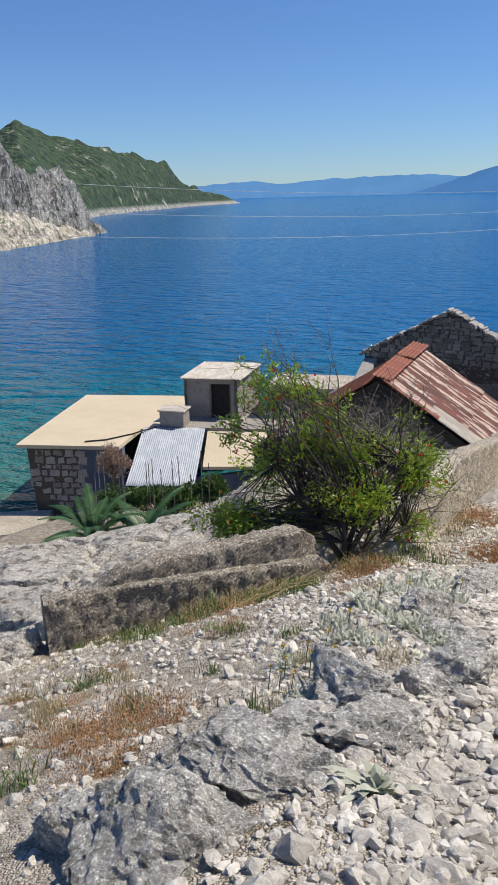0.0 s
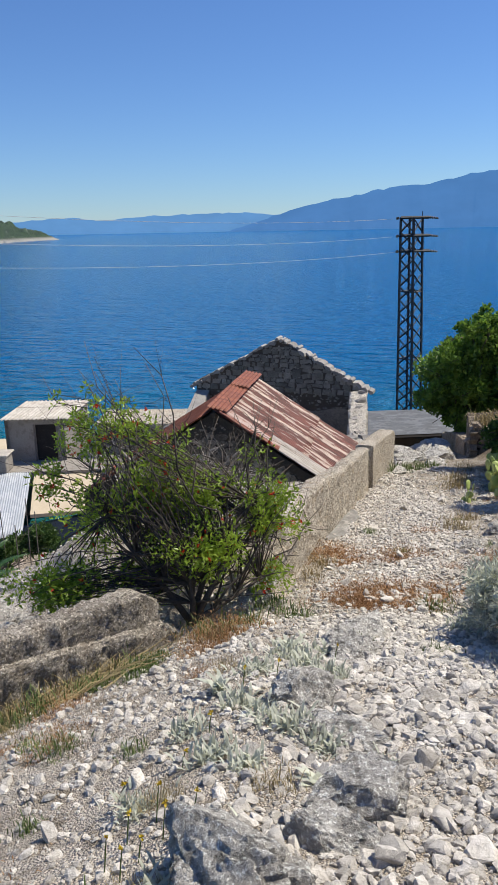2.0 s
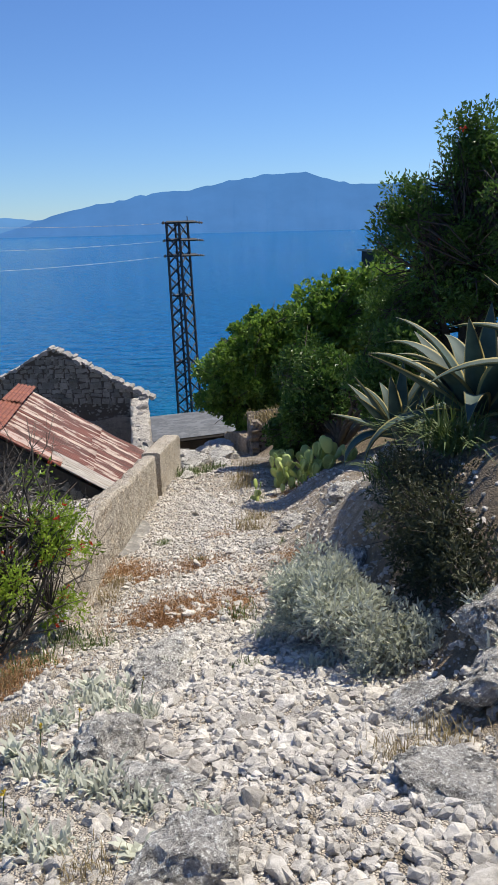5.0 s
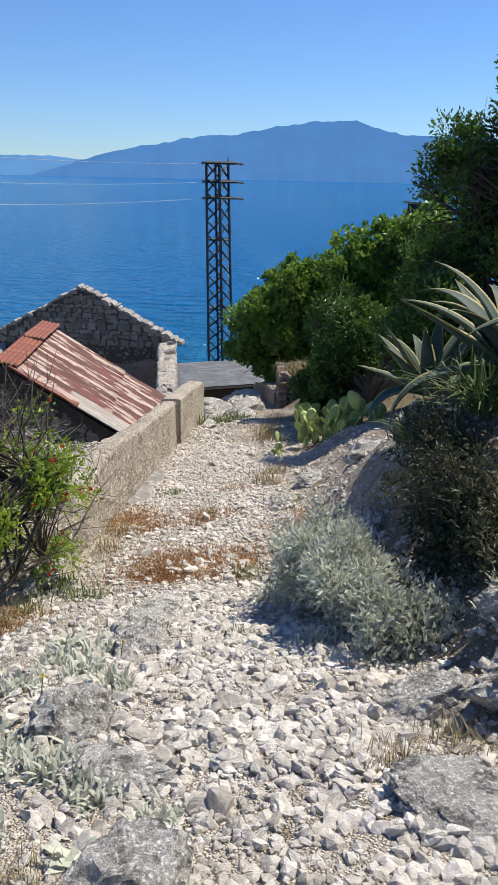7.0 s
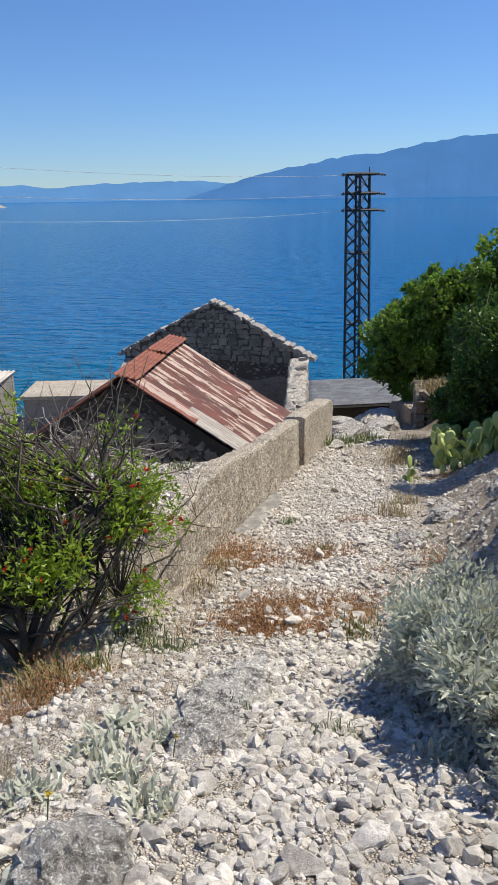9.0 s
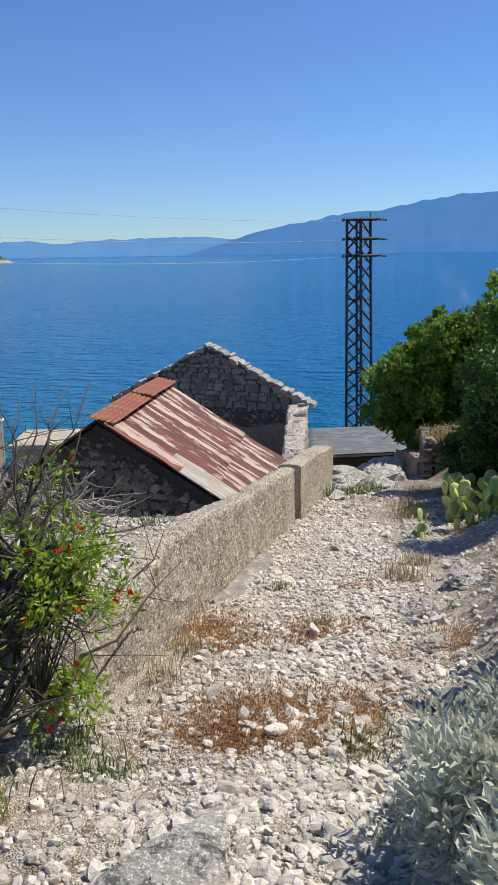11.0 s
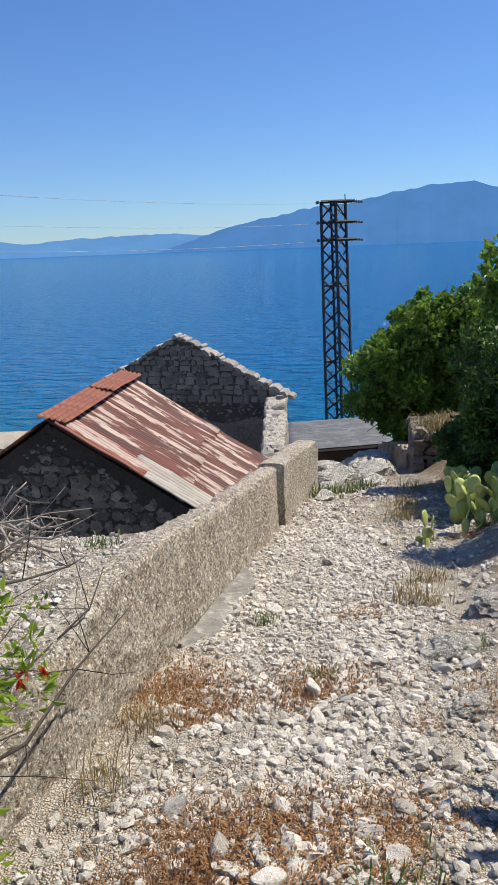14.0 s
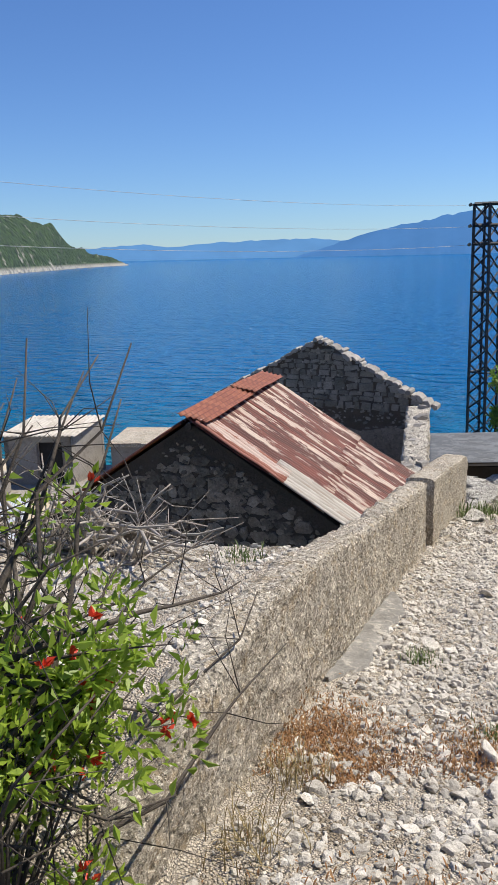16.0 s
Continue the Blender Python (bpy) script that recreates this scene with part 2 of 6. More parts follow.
RUST = rusted("rusty_red_sheet", (0.215, 0.06, 0.042), (0.1, 0.032, 0.026), (0.66, 0.54, 0.45), 0.5, (0.22, 3.2, 1.0))
RUST_ORANGE = rusted("orange_rust_sheet", (0.27, 0.085, 0.04), (0.17, 0.05, 0.026), (0.33, 0.12, 0.06), 0.5, (5.0, 0.5, 1.0))
RUST_FLAKED = rusted("pink_flaked_sheet", (0.32, 0.13, 0.09), (0.24, 0.075, 0.045), (0.58, 0.47, 0.41), 0.5, (0.22, 3.2, 1.0))
RUST_PALE = rusted("pale_flaked_sheet", (0.42, 0.39, 0.34), (0.36, 0.3, 0.25), (0.52, 0.49, 0.44), 0.55, (0.5, 5.0, 1.0))
ZINC = rusted("grey_zinc_sheet", (0.13, 0.145, 0.165), (0.1, 0.11, 0.125), (0.18, 0.195, 0.215), 0.5, (0.6, 3.0, 1.0))
ZINC_WHITE = rusted("white_corrugated_sheet", (0.43, 0.47, 0.51), (0.38, 0.41, 0.45), (0.5, 0.53, 0.56), 0.5, (0.6, 3.0, 1.0))
ZINC_TAN = rusted("fibre_cement_sheet", (0.5, 0.46, 0.4), (0.4, 0.36, 0.3), (0.56, 0.52, 0.46), 0.5, (0.6, 3.0, 1.0))
STEEL = mineral("dark_painted_steel", (0.01, 0.015, 0.026), (0.017, 0.023, 0.036), (0.03, 0.035, 0.045), 2, 30, rough=0.55, bump=0.1)
BLACK = mineral("dark_timber", (0.012, 0.011, 0.01), (0.025, 0.022, 0.02), (0.05, 0.042, 0.036), 3, 30, bump=0.3)
WOOD_GREY = mineral("weathered_stick", (0.12, 0.1, 0.085), (0.22, 0.195, 0.17), (0.32, 0.29, 0.26), 5, 60, bump=0.3)
DEAD_WOOD = mineral("bleached_dead_wood", (0.24, 0.21, 0.175), (0.38, 0.345, 0.3), (0.5, 0.46, 0.41), 5, 60, bump=0.3)
BARK = mineral("shrub_bark", (0.035, 0.028, 0.022), (0.08, 0.066, 0.052), (0.14, 0.12, 0.1), 6, 60, bump=0.5)
PORCELAIN = mineral("glazed_insulator", (0.12, 0.07, 0.05), (0.2, 0.17, 0.15), (0.4, 0.38, 0.36), 6, 40, rough=0.25, bump=0.0)
BLUE_WALL = mineral("blue_painted_wall", (0.06, 0.085, 0.13), (0.09, 0.12, 0.18), (0.12, 0.16, 0.22), 1, 20, bump=0.2)
LEAF_BRIGHT = leafy("pomegranate_leaf", (0.14, 0.25, 0.022), (0.5, 0.64, 0.09), 0.4, 0.52)
LEAF_FIG = leafy("fig_leaf", (0.06, 0.13, 0.02), (0.3, 0.46, 0.07), 0.45, 0.4)
LEAF_DARK = leafy("dark_shrub_leaf", (0.035, 0.08, 0.022), (0.12, 0.2, 0.045), 0.5, 0.35)
LEAF_MID = leafy("evergreen_leaf", (0.04, 0.09, 0.02), (0.16, 0.28, 0.05), 0.45, 0.35)
# Brown tangle leaf, darkened so the bank's shade is in its colour.
LEAF_SHADE = leafy("shaded_bank_leaf", (0.035, 0.042, 0.02), (0.11, 0.115, 0.05), 0.6, 0.2)
LEAF_SILVER = leafy("silver_leaf", (0.34, 0.355, 0.275), (0.78, 0.8, 0.66), 0.75, 0.3)
LEAF_PALM = leafy("palm_leaflet", (0.025, 0.07, 0.02), (0.07, 0.15, 0.045))
DRY_ORANGE = leafy("dry_ground_herb", (0.25, 0.125, 0.055), (0.5, 0.3, 0.14), 0.9, 0.3)
DRY_GRASS = leafy("dry_grass", (0.24, 0.18, 0.08), (0.46, 0.38, 0.2), 0.9, 0.15)
GREEN_GRASS = leafy("green_grass", (0.06, 0.11, 0.02), (0.2, 0.25, 0.08), 0.7, 0.2)
CACTUS = leafy("cactus_pad", (0.24, 0.33, 0.08), (0.45, 0.53, 0.17), 0.5, 0.0)
YELLOW = leafy("yellow_flower", (0.6, 0.42, 0.03), (0.75, 0.58, 0.06), 0.7, 0.2)
RED = leafy("red_flower", (0.55, 0.03, 0.015), (0.75, 0.09, 0.03), 0.6, 0.2)


def agave_material():
    m, tree, b = shader("agave_leaf", 0.72)
    u = tree.nodes.new("ShaderNodeUVMap")
    sep = tree.nodes.new("ShaderNodeSeparateXYZ")
    tree.links.new(u.outputs[0], sep.inputs[0])
    edge = ramp(tree, sep.outputs[0], [(0.0, grey(1)), (0.07, grey(1)), (0.1, grey(0)), (0.9, grey(0)), (0.93, grey(1)), (1.0, grey(1))])
    body = ramp(tree, noise_of(tree, coords(tree, world_space=True), 3.0, 5), [(0.3, (0.03, 0.058, 0.045)), (0.7, (0.075, 0.125, 0.1))])
    tree.links.new(mixed(tree, edge, body, (0.3, 0.26, 0.1)), b.inputs["Base Color"])
    return m


AGAVE = agave_material()


# ---- mesh helpers ----
def mesh_of(name, verts, faces, material, smooth=False):
    me = bpy.data.meshes.new(name)
    me.from_pydata([tuple(v) for v in verts], [], faces)
    for m in material if isinstance(material, (list, tuple)) else [material]:
        me.materials.append(m)
    if smooth:
        me.polygons.foreach_set("use_smooth", [True] * len(me.polygons))
    me.update()
    return me


def part(name, bm, material, parent=None, label="", smooth=False):
    """Links a bmesh as one mesh object, under a thing or a part if one is given."""
    me = bpy.data.meshes.new(name)
    bm.to_mesh(me)
    bm.free()
    me.materials.append(material)
    if smooth:
        me.polygons.foreach_set("use_smooth", [True] * len(me.polygons))
    ob = new(name, me)
    if parent:
        ob.parent = parent
    return tagged(ob, label)


def raw(name, verts, faces, material, parent=None, label="", smooth=False):
    ob = new(name, mesh_of(name, verts, faces, material, smooth))
    if parent:
        ob.parent = parent
    return tagged(ob, label)


def thing(name, place, label, category, group="", turn=0.0, kind=""):
    ob = new(name)
    ob.matrix_basis = pose(*place, 0, 0, turn)
    return tagged(ob, label, category, group, kind)


def add_box(bm, lo, hi, m=None, bevel=0.0):
    made = bmesh.ops.create_cube(bm, size=1.0)["verts"]
    s, c = Vector(hi) - Vector(lo), (Vector(hi) + Vector(lo)) / 2
    for v in made:
        v.co = Vector((v.co.x * s.x, v.co.y * s.y, v.co.z * s.z)) + c
    if bevel:
        edges = list({e for v in made for e in v.link_edges})
        made = list({v for f in bmesh.ops.bevel(bm, geom=edges, offset=bevel, segments=1, affect="EDGES")["faces"] for v in f.verts} | {v for v in made if v.is_valid})
    if m:
        bmesh.ops.transform(bm, matrix=m, verts=made)
    return made


def add_tube(verts, faces, points, radii, sides=6):
    """Appends a tapered tube along points."""
    start = len(verts)
    for n, (p, r) in enumerate(zip(points, radii)):
        a, b = points[max(n - 1, 0)], points[min(n + 1, len(points) - 1)]
        q = (Vector(b) - Vector(a)).normalized().to_track_quat("Z", "Y")
        for k in range(sides):
            t = 2 * math.pi * k / sides
            verts.append(Vector(p) + q @ Vector((r * math.cos(t), r * math.sin(t), 0)))
    for n in range(len(points) - 1):
        for k in range(sides):
            i, j = start + n * sides + k, start + n * sides + (k + 1) % sides
            faces.append((i, j, j + sides, i + sides))
    faces.append(tuple(range(start + sides - 1, start - 1, -1)))
    faces.append(tuple(range(start + (len(points) - 1) * sides, start + len(points) * sides)))


def smoothstep(a, b, x):
    t = np.clip((np.asarray(x, float) - a) / (b - a), 0, 1)
    return t * t * (3 - 2 * t)


def fbm(x, y, scale, seed=0.0, octaves=4):
    return noise.fractal(Vector((x * scale + seed, y * scale - seed, seed)), 1.0, 2.0, octaves)


# ---- ground ----
PROFILE_Y = [-8, -2, 0, 1.6, 2.5, 3.0, 3.7, 4.45, 5.8, 7.0, 8.8, 10.5, 13.3, 15.0, 18.0, 22.0, 25.0, 28.0, 34.0, 42.0]
PROFILE_Z = [2.6, 0.78, 0.22, -0.22, -0.47, -0.6, -0.81, -1.12, -1.62, -1.78, -2.12, -2.45, -3.02, -3.25, -3.95, -4.9, -5.8, -7.2, -9.8, -13.5]
CENTRE_Y = [-4, 0, 3, 7, 10, 13.3, 18, 30]
CENTRE_X = [0.9, 1.1, 1.6, 2.15, 2.7, 3.7, 5.2, 7.0]
RIGHT_X = [2.2, 2.3, 2.45, 3.0, 3.8, 5.0, 6.2, 8.6]


def path_z(y):
    return np.interp(y, PROFILE_Y, PROFILE_Z)


def wall_line(y):
    """x of the concrete wall's path side."""
    return np.interp(y, [6.0, 6.92, 13.3], [0.8, 0.98, 2.6])


def terrain(x, y):
    """Large shape of the ground, without roughness."""
    z = path_z(y)
    right = np.interp(y, CENTRE_Y, RIGHT_X)
    bank = smoothstep(0.0, 1.5, x - right)
    height = np.interp(y, [-4, 0, 2.5, 4, 5.5, 7, 8.5, 13, 20, 30], [0.5, 0.5, 0.65, 1.25, 1.6, 1.15, 0.7, 0.45, 1.5, 1.6])
    z = z + bank * height + np.maximum(x - right - 1.5, 0) * 0.3
    near_left = np.maximum(0.5 - x, 0)
    z = z - near_left * 0.36 * smoothstep(7.5, 4.5, y)
    z = z - smoothstep(3.0, 5.0, -x) * 0.5 * smoothstep(7.0, 5.0, y)
    terrace = smoothstep(6.1, 7.0, y) * smoothstep(-0.04, -0.2, x - wall_line(y)) * smoothstep(-2.2, -1.0, x)
    flat = -1.24 - 0.2 * np.maximum(y - 7.6, 0) - 0.05 * np.maximum(-x, 0)
    z = z * (1 - terrace) + flat * terrace
    z = z - 0.4 * np.maximum(-3.6 - x, 0) * smoothstep(3.5, 6.0, y)
    z = z - 0.72 * smoothstep(-1.5, -3.5, x) * smoothstep(4.6, 6.5, y)
    house_pit = smoothstep(10.1, 11.4, y) * smoothstep(0.12, -0.12, x - np.where(y < 13.3, wall_line(y) - 0.24, 2.2 + 0.12 * (y - 13.3))) * smoothstep(-14, -9, x)
    z = z * (1 - house_pit) + np.minimum(z, -5.6 - 0.1 * np.maximum(y - 14, 0)) * house_pit
    drop = smoothstep(0.0, 9.0, (y - 8.6) - 0.55 * (x + 2.0)) * smoothstep(-1.2, -2.6, x)
    low = -8.3 - 0.16 * np.maximum(y - 16, 0)
    z = z * (1 - drop) + np.minimum(z, low) * drop
    z = np.where(x < -7, z - smoothstep(-15.0, -30.0, x) * 6.0 * smoothstep(2.0, 9.0, y), z)
    shore = smoothstep(25.0, 38.0, y + 0.25 * x)
    return z * (1 - shore) + np.minimum(z, SEA - 2.0) * shore


def ground_z(x, y):
    return float(terrain(x, y)) + rough_z(x, y)


def rough_z(x, y):
    far = max(0.0, min(1.0, (y - 9) / 10))
    left = max(0.0, min(1.0, (0.2 - x) / 1.2)) * (1 if y < 12 else 0.6)
    r = 0.035 * fbm(x, y, 1.3, 3.1) + 0.018 * fbm(x, y, 5.0, 9.4) + far * 0.08 * fbm(x, y, 0.5, 4.0)
    ledge = noise.hetero_terrain(Vector((x * 0.8, y * 1.1, 2.0)), 0.9, 2.1, 4, 0.6) + 0.6 * noise.ridged_multi_fractal(Vector((x * 1.9, y * 2.3, 4.0)), 0.9, 2.2, 4, 1.0, 2.0)
    bank = max(0.0, min(1.0, x - float(np.interp(y, CENTRE_Y, RIGHT_X)))) * (y < 20)
    r += bank * (0.1 * fbm(x, y, 1.6, 12.0) + 0.05 * fbm(x, y, 6.0, 15.0))
    return r + left * (0.1 if y > 4.8 or x < -2.6 else 0.03) * (min(ledge, 2.0) - 0.8)


def axis_steps(lo, fine_lo, fine_hi, hi, fine, coarse):
    return np.concatenate([np.arange(lo, fine_lo, coarse), np.arange(fine_lo, fine_hi, fine), np.arange(fine_hi, hi + coarse, coarse)])


def build_ground():
    xs, ys = axis_steps(-60, -4.0, 5.5, 70, 0.07, 0.75), axis_steps(-30, -2.0, 14.0, 60, 0.07, 0.75)
    gx, gy = np.meshgrid(xs, ys)
    gz = terrain(gx, gy)
    verts = [(x, y, z + rough_z(x, y)) for x, y, z in zip(gx.ravel(), gy.ravel(), gz.ravel())]
    w = len(xs)
    idx = (np.arange(len(ys) - 1)[:, None] * w + np.arange(w - 1)).ravel()
    faces = np.stack([idx, idx + 1, idx + w + 1, idx + w], 1).tolist()
    ob = raw("ground", verts, faces, GRAVEL, smooth=True)
    # where bare earth shows between the stones: the bank and the weedy slope
    edge = np.interp(gy, CENTRE_Y, RIGHT_X)
    earth = (0.75 - 0.5 * smoothstep(5.0, 6.5, gy) * smoothstep(13.0, 11.5, gy)) * smoothstep(0.0, 0.5, gx - edge) + 0.14 * smoothstep(0.9, -0.2, gx) * smoothstep(6.5, 5.0, gy) + 0.25 * smoothstep(12, 16, gy)
    ob.data.attributes.new("soil", "FLOAT", "POINT").data.foreach_set("value", np.clip(earth, 0, 1).ravel().astype(np.float32))
    return tagged(ob, "pale stony hillside with a gravel footpath going down", "ground", kind="structure")


build_ground()


def build_water():
    verts, faces = [], []
    rings = [0, 30, 60, 120, 250, 600, 1500, 4000, 9000]
    n = 48
    verts.append((0, 0, SEA))
    for r in rings[1:]:
        verts += [(r * math.cos(2 * math.pi * k / n), r * math.sin(2 * math.pi * k / n), SEA) for k in range(n)]
    for k in range(n):
        faces.append((0, 1 + k, 1 + (k + 1) % n))
    for q in range(len(rings) - 2):
        a, b = 1 + q * n, 1 + (q + 1) * n
        faces += [(a + k, b + k, b + (k + 1) % n, a + (k + 1) % n) for k in range(n)]
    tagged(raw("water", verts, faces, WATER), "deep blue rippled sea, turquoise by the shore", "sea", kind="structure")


build_water()


def far_range(name, label, distance, az, el, material, wobble, depth=600):
    """A mountain chain: crest heights by bearing, with a front slope down to the sea."""
    verts, faces = [], []
    steps = 160
    rows = [(1.0, 0), (0.72, 0.25), (0.4, 0.6), (0.12, 0.9), (-0.05, 1.0)]
    for k in range(steps + 1):
        a = az[0] + (az[-1] - az[0]) * k / steps
        h = distance * math.tan(radians(float(np.interp(a, az, el)))) + 2.0 - SEA
        h += wobble * (noise.fractal(Vector((a * 1.1, 3.3, distance * 0.01)), 0.9, 2.0, 5)) * min(1.0, h / 30)
        for share, near in rows:
            d = distance - near * depth * (0.3 + 0.1 * noise.noise(Vector((a * 2, share, 7))))
            side = 6 * noise.noise(Vector((a * 3, share * 4, 1)))
            verts.append((d * math.sin(radians(a)), d * math.cos(radians(a)), SEA + max(h, 0) * share + side * (0 < share < 1)))
    r = len(rows)
    for k in range(steps):
        for j in range(r - 1):
            faces.append((k * r + j, k * r + j + 1, (k + 1) * r + j + 1, (k + 1) * r + j))
    tagged(raw(name, verts, faces, material, smooth=True), label, "mountain", kind="structure")


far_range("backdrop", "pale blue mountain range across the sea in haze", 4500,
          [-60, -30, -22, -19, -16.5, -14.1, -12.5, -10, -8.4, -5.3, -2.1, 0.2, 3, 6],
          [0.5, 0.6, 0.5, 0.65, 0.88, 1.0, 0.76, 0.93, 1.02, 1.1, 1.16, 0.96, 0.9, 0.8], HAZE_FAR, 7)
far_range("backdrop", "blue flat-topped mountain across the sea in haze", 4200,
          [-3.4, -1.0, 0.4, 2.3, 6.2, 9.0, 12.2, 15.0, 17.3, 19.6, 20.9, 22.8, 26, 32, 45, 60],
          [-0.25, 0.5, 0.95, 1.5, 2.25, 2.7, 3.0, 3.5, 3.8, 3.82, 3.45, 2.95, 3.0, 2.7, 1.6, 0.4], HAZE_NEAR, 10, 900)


def headland(name, label, category, crest, shore, material, rough, steps=140, rows=26):
    """A wooded or rocky promontory: crest and shoreline as (bearing, distance, height) and (bearing, distance)."""
    ca, cd, ch = (np.array(v) for v in zip(*crest))
    sa, sd = (np.array(v) for v in zip(*shore))
    verts, faces = [], []
    for k in range(steps + 1):
        u = k / steps
        a = ca[0] + (ca[-1] - ca[0]) * u
        d1, h, d0 = np.interp(a, ca, cd), np.interp(a, ca, ch), np.interp(a, sa, sd)
        for j in range(rows + 1):
            v = j / rows
            d = d0 + (d1 - d0) * v
            x, y = d * math.sin(radians(a)), d * math.cos(radians(a))
            z = SEA - 1.0 + (h - SEA + 1.0) * (v ** 0.8)
            bump = (noise.fractal(Vector((x, y, z)) / rough[0], 0.8, 2.1, 6) + rough[2] * (noise.ridged_multi_fractal(Vector((x, y, z * 0.5)) / rough[0] * 1.7, 0.9, 2.1, 5, 1.0, 2.0) - 1.2)) * rough[1] * min(1.0, v * 6)
            bump += rough[3] * noise.noise(Vector((x, y, z)) / 7.0) * min(1.0, v * 8)
            verts.append((x, y, z + bump))
    for k in range(steps):
        for j in range(rows):
            i = k * (rows + 1) + j
            faces.append((i, i + rows + 1, i + rows + 2, i + 1))
    tagged(raw(name, verts, faces, material, smooth=True), label, category, kind="structure")


def el_h(bearing_distance, elevation):
    return 2.2 + bearing_distance * math.tan(radians(elevation))


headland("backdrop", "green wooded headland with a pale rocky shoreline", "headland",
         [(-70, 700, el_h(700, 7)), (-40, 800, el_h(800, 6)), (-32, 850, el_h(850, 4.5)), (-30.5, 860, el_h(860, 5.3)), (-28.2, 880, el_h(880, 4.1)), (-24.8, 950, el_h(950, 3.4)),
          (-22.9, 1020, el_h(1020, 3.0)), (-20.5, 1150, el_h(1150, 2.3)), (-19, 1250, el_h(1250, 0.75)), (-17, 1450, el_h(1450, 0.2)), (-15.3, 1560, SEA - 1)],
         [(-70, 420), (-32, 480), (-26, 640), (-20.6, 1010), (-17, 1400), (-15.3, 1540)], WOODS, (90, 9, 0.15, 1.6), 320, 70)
headland("backdrop", "grey limestone crag dropping into the sea", "cliff",
         [(-60, 190, el_h(190, 9)), (-36, 230, el_h(230, 5.0)), (-32, 260, el_h(260, 3.4)), (-30.2, 290, el_h(290, 2.0)), (-28.0, 310, el_h(310, 2.3)), (-26.7, 325, el_h(325, 0.9)),
          (-25.9, 332, el_h(332, -1.2)), (-24.6, 340, SEA - 1.5)],
         [(-60, 150), (-33, 248), (-29, 290), (-26, 325), (-24.6, 339)], CLIFF, (24, 5.5, 0.35, 1.0), 240, 70)
headland("backdrop", "beige rocky foot of the crag with green scrub patches", "cliff",
         [(-45, 215, el_h(215, 0.8)), (-33, 246, el_h(246, -0.3)), (-31, 264, el_h(264, -0.8)), (-29, 286, el_h(286, -1.5)), (-27.2, 308, el_h(308, -2.0)), (-25.6, 325, SEA - 0.5)],
         [(-45, 195), (-33, 230), (-30, 258), (-28, 284), (-25.6, 318)], CLIFF_FOOT, (9, 1.2, 0.4, 0.5), 200, 40)


# ---- stones ----
def rock_mesh(name, seed, level, size, material, sharp=0.5, flat=1.0):
    """An angular boulder: a sphere cut by random planes and roughened."""
    rng = random.Random(seed)
    bm = bmesh.new()
    bmesh.ops.create_icosphere(bm, subdivisions=level, radius=1.0)
    planes = [(Vector((rng.gauss(0, 1), rng.gauss(0, 1), rng.gauss(0, 1))).normalized(), rng.uniform(*((0.45, 0.85) if level > 3 else (0.38, 0.68)))) for _ in range(9 if level > 3 else 11)]
    for v in bm.verts:
        p = v.co.copy()
        for n, d in planes:
            over = p.dot(n) - d
            if over > 0:
                p -= n * over * 0.92
        q = p + Vector((seed * 1.7, 0, 0))
        p *= 1 + sharp * (0.2 * noise.fractal(q * 1.6, 0.8, 2.2, 5) + (0.09 * (noise.ridged_multi_fractal(q * 2.6, 0.9, 2.2, 5, 1.0, 2.0) - 1.0) if level > 3 else 0))
        if level > 3:
            gaps = noise.voronoi(q * 2.3)[0]
            p *= 1 - 0.1 * math.exp(-14 * (gaps[1] - gaps[0])) + 0.05 * noise.fractal(q * 8.0, 0.6, 2.2, 4)
        v.co = Vector((p.x * size[0], p.y * size[1], p.z * size[2] * flat))
    me = bpy.data.meshes.new(name)
    bm.to_mesh(me)
    bm.free()
    me.materials.append(material)
    if level > 2:
        me.polygons.foreach_set("use_smooth", [True] * len(me.polygons))
        me.set_sharp_from_angle(angle=radians(28))
    return me


def boulder(x, y, size, seed, turn=0, sink=0.35, label="rough grey weathered limestone boulder on the slope", lean=0.0):
    ob = new("boulder", rock_mesh("boulder", seed, 5 if max(size) > 0.24 and y < 8 else 4, size, LIME_GREY, 0.9))
    ob.matrix_basis = pose(x, y, ground_z(x, y) + size[2] * (1 - 2 * sink) * 0.5, lean, 0, turn)
    return tagged(ob, label, "boulder", "boulders on the slope")


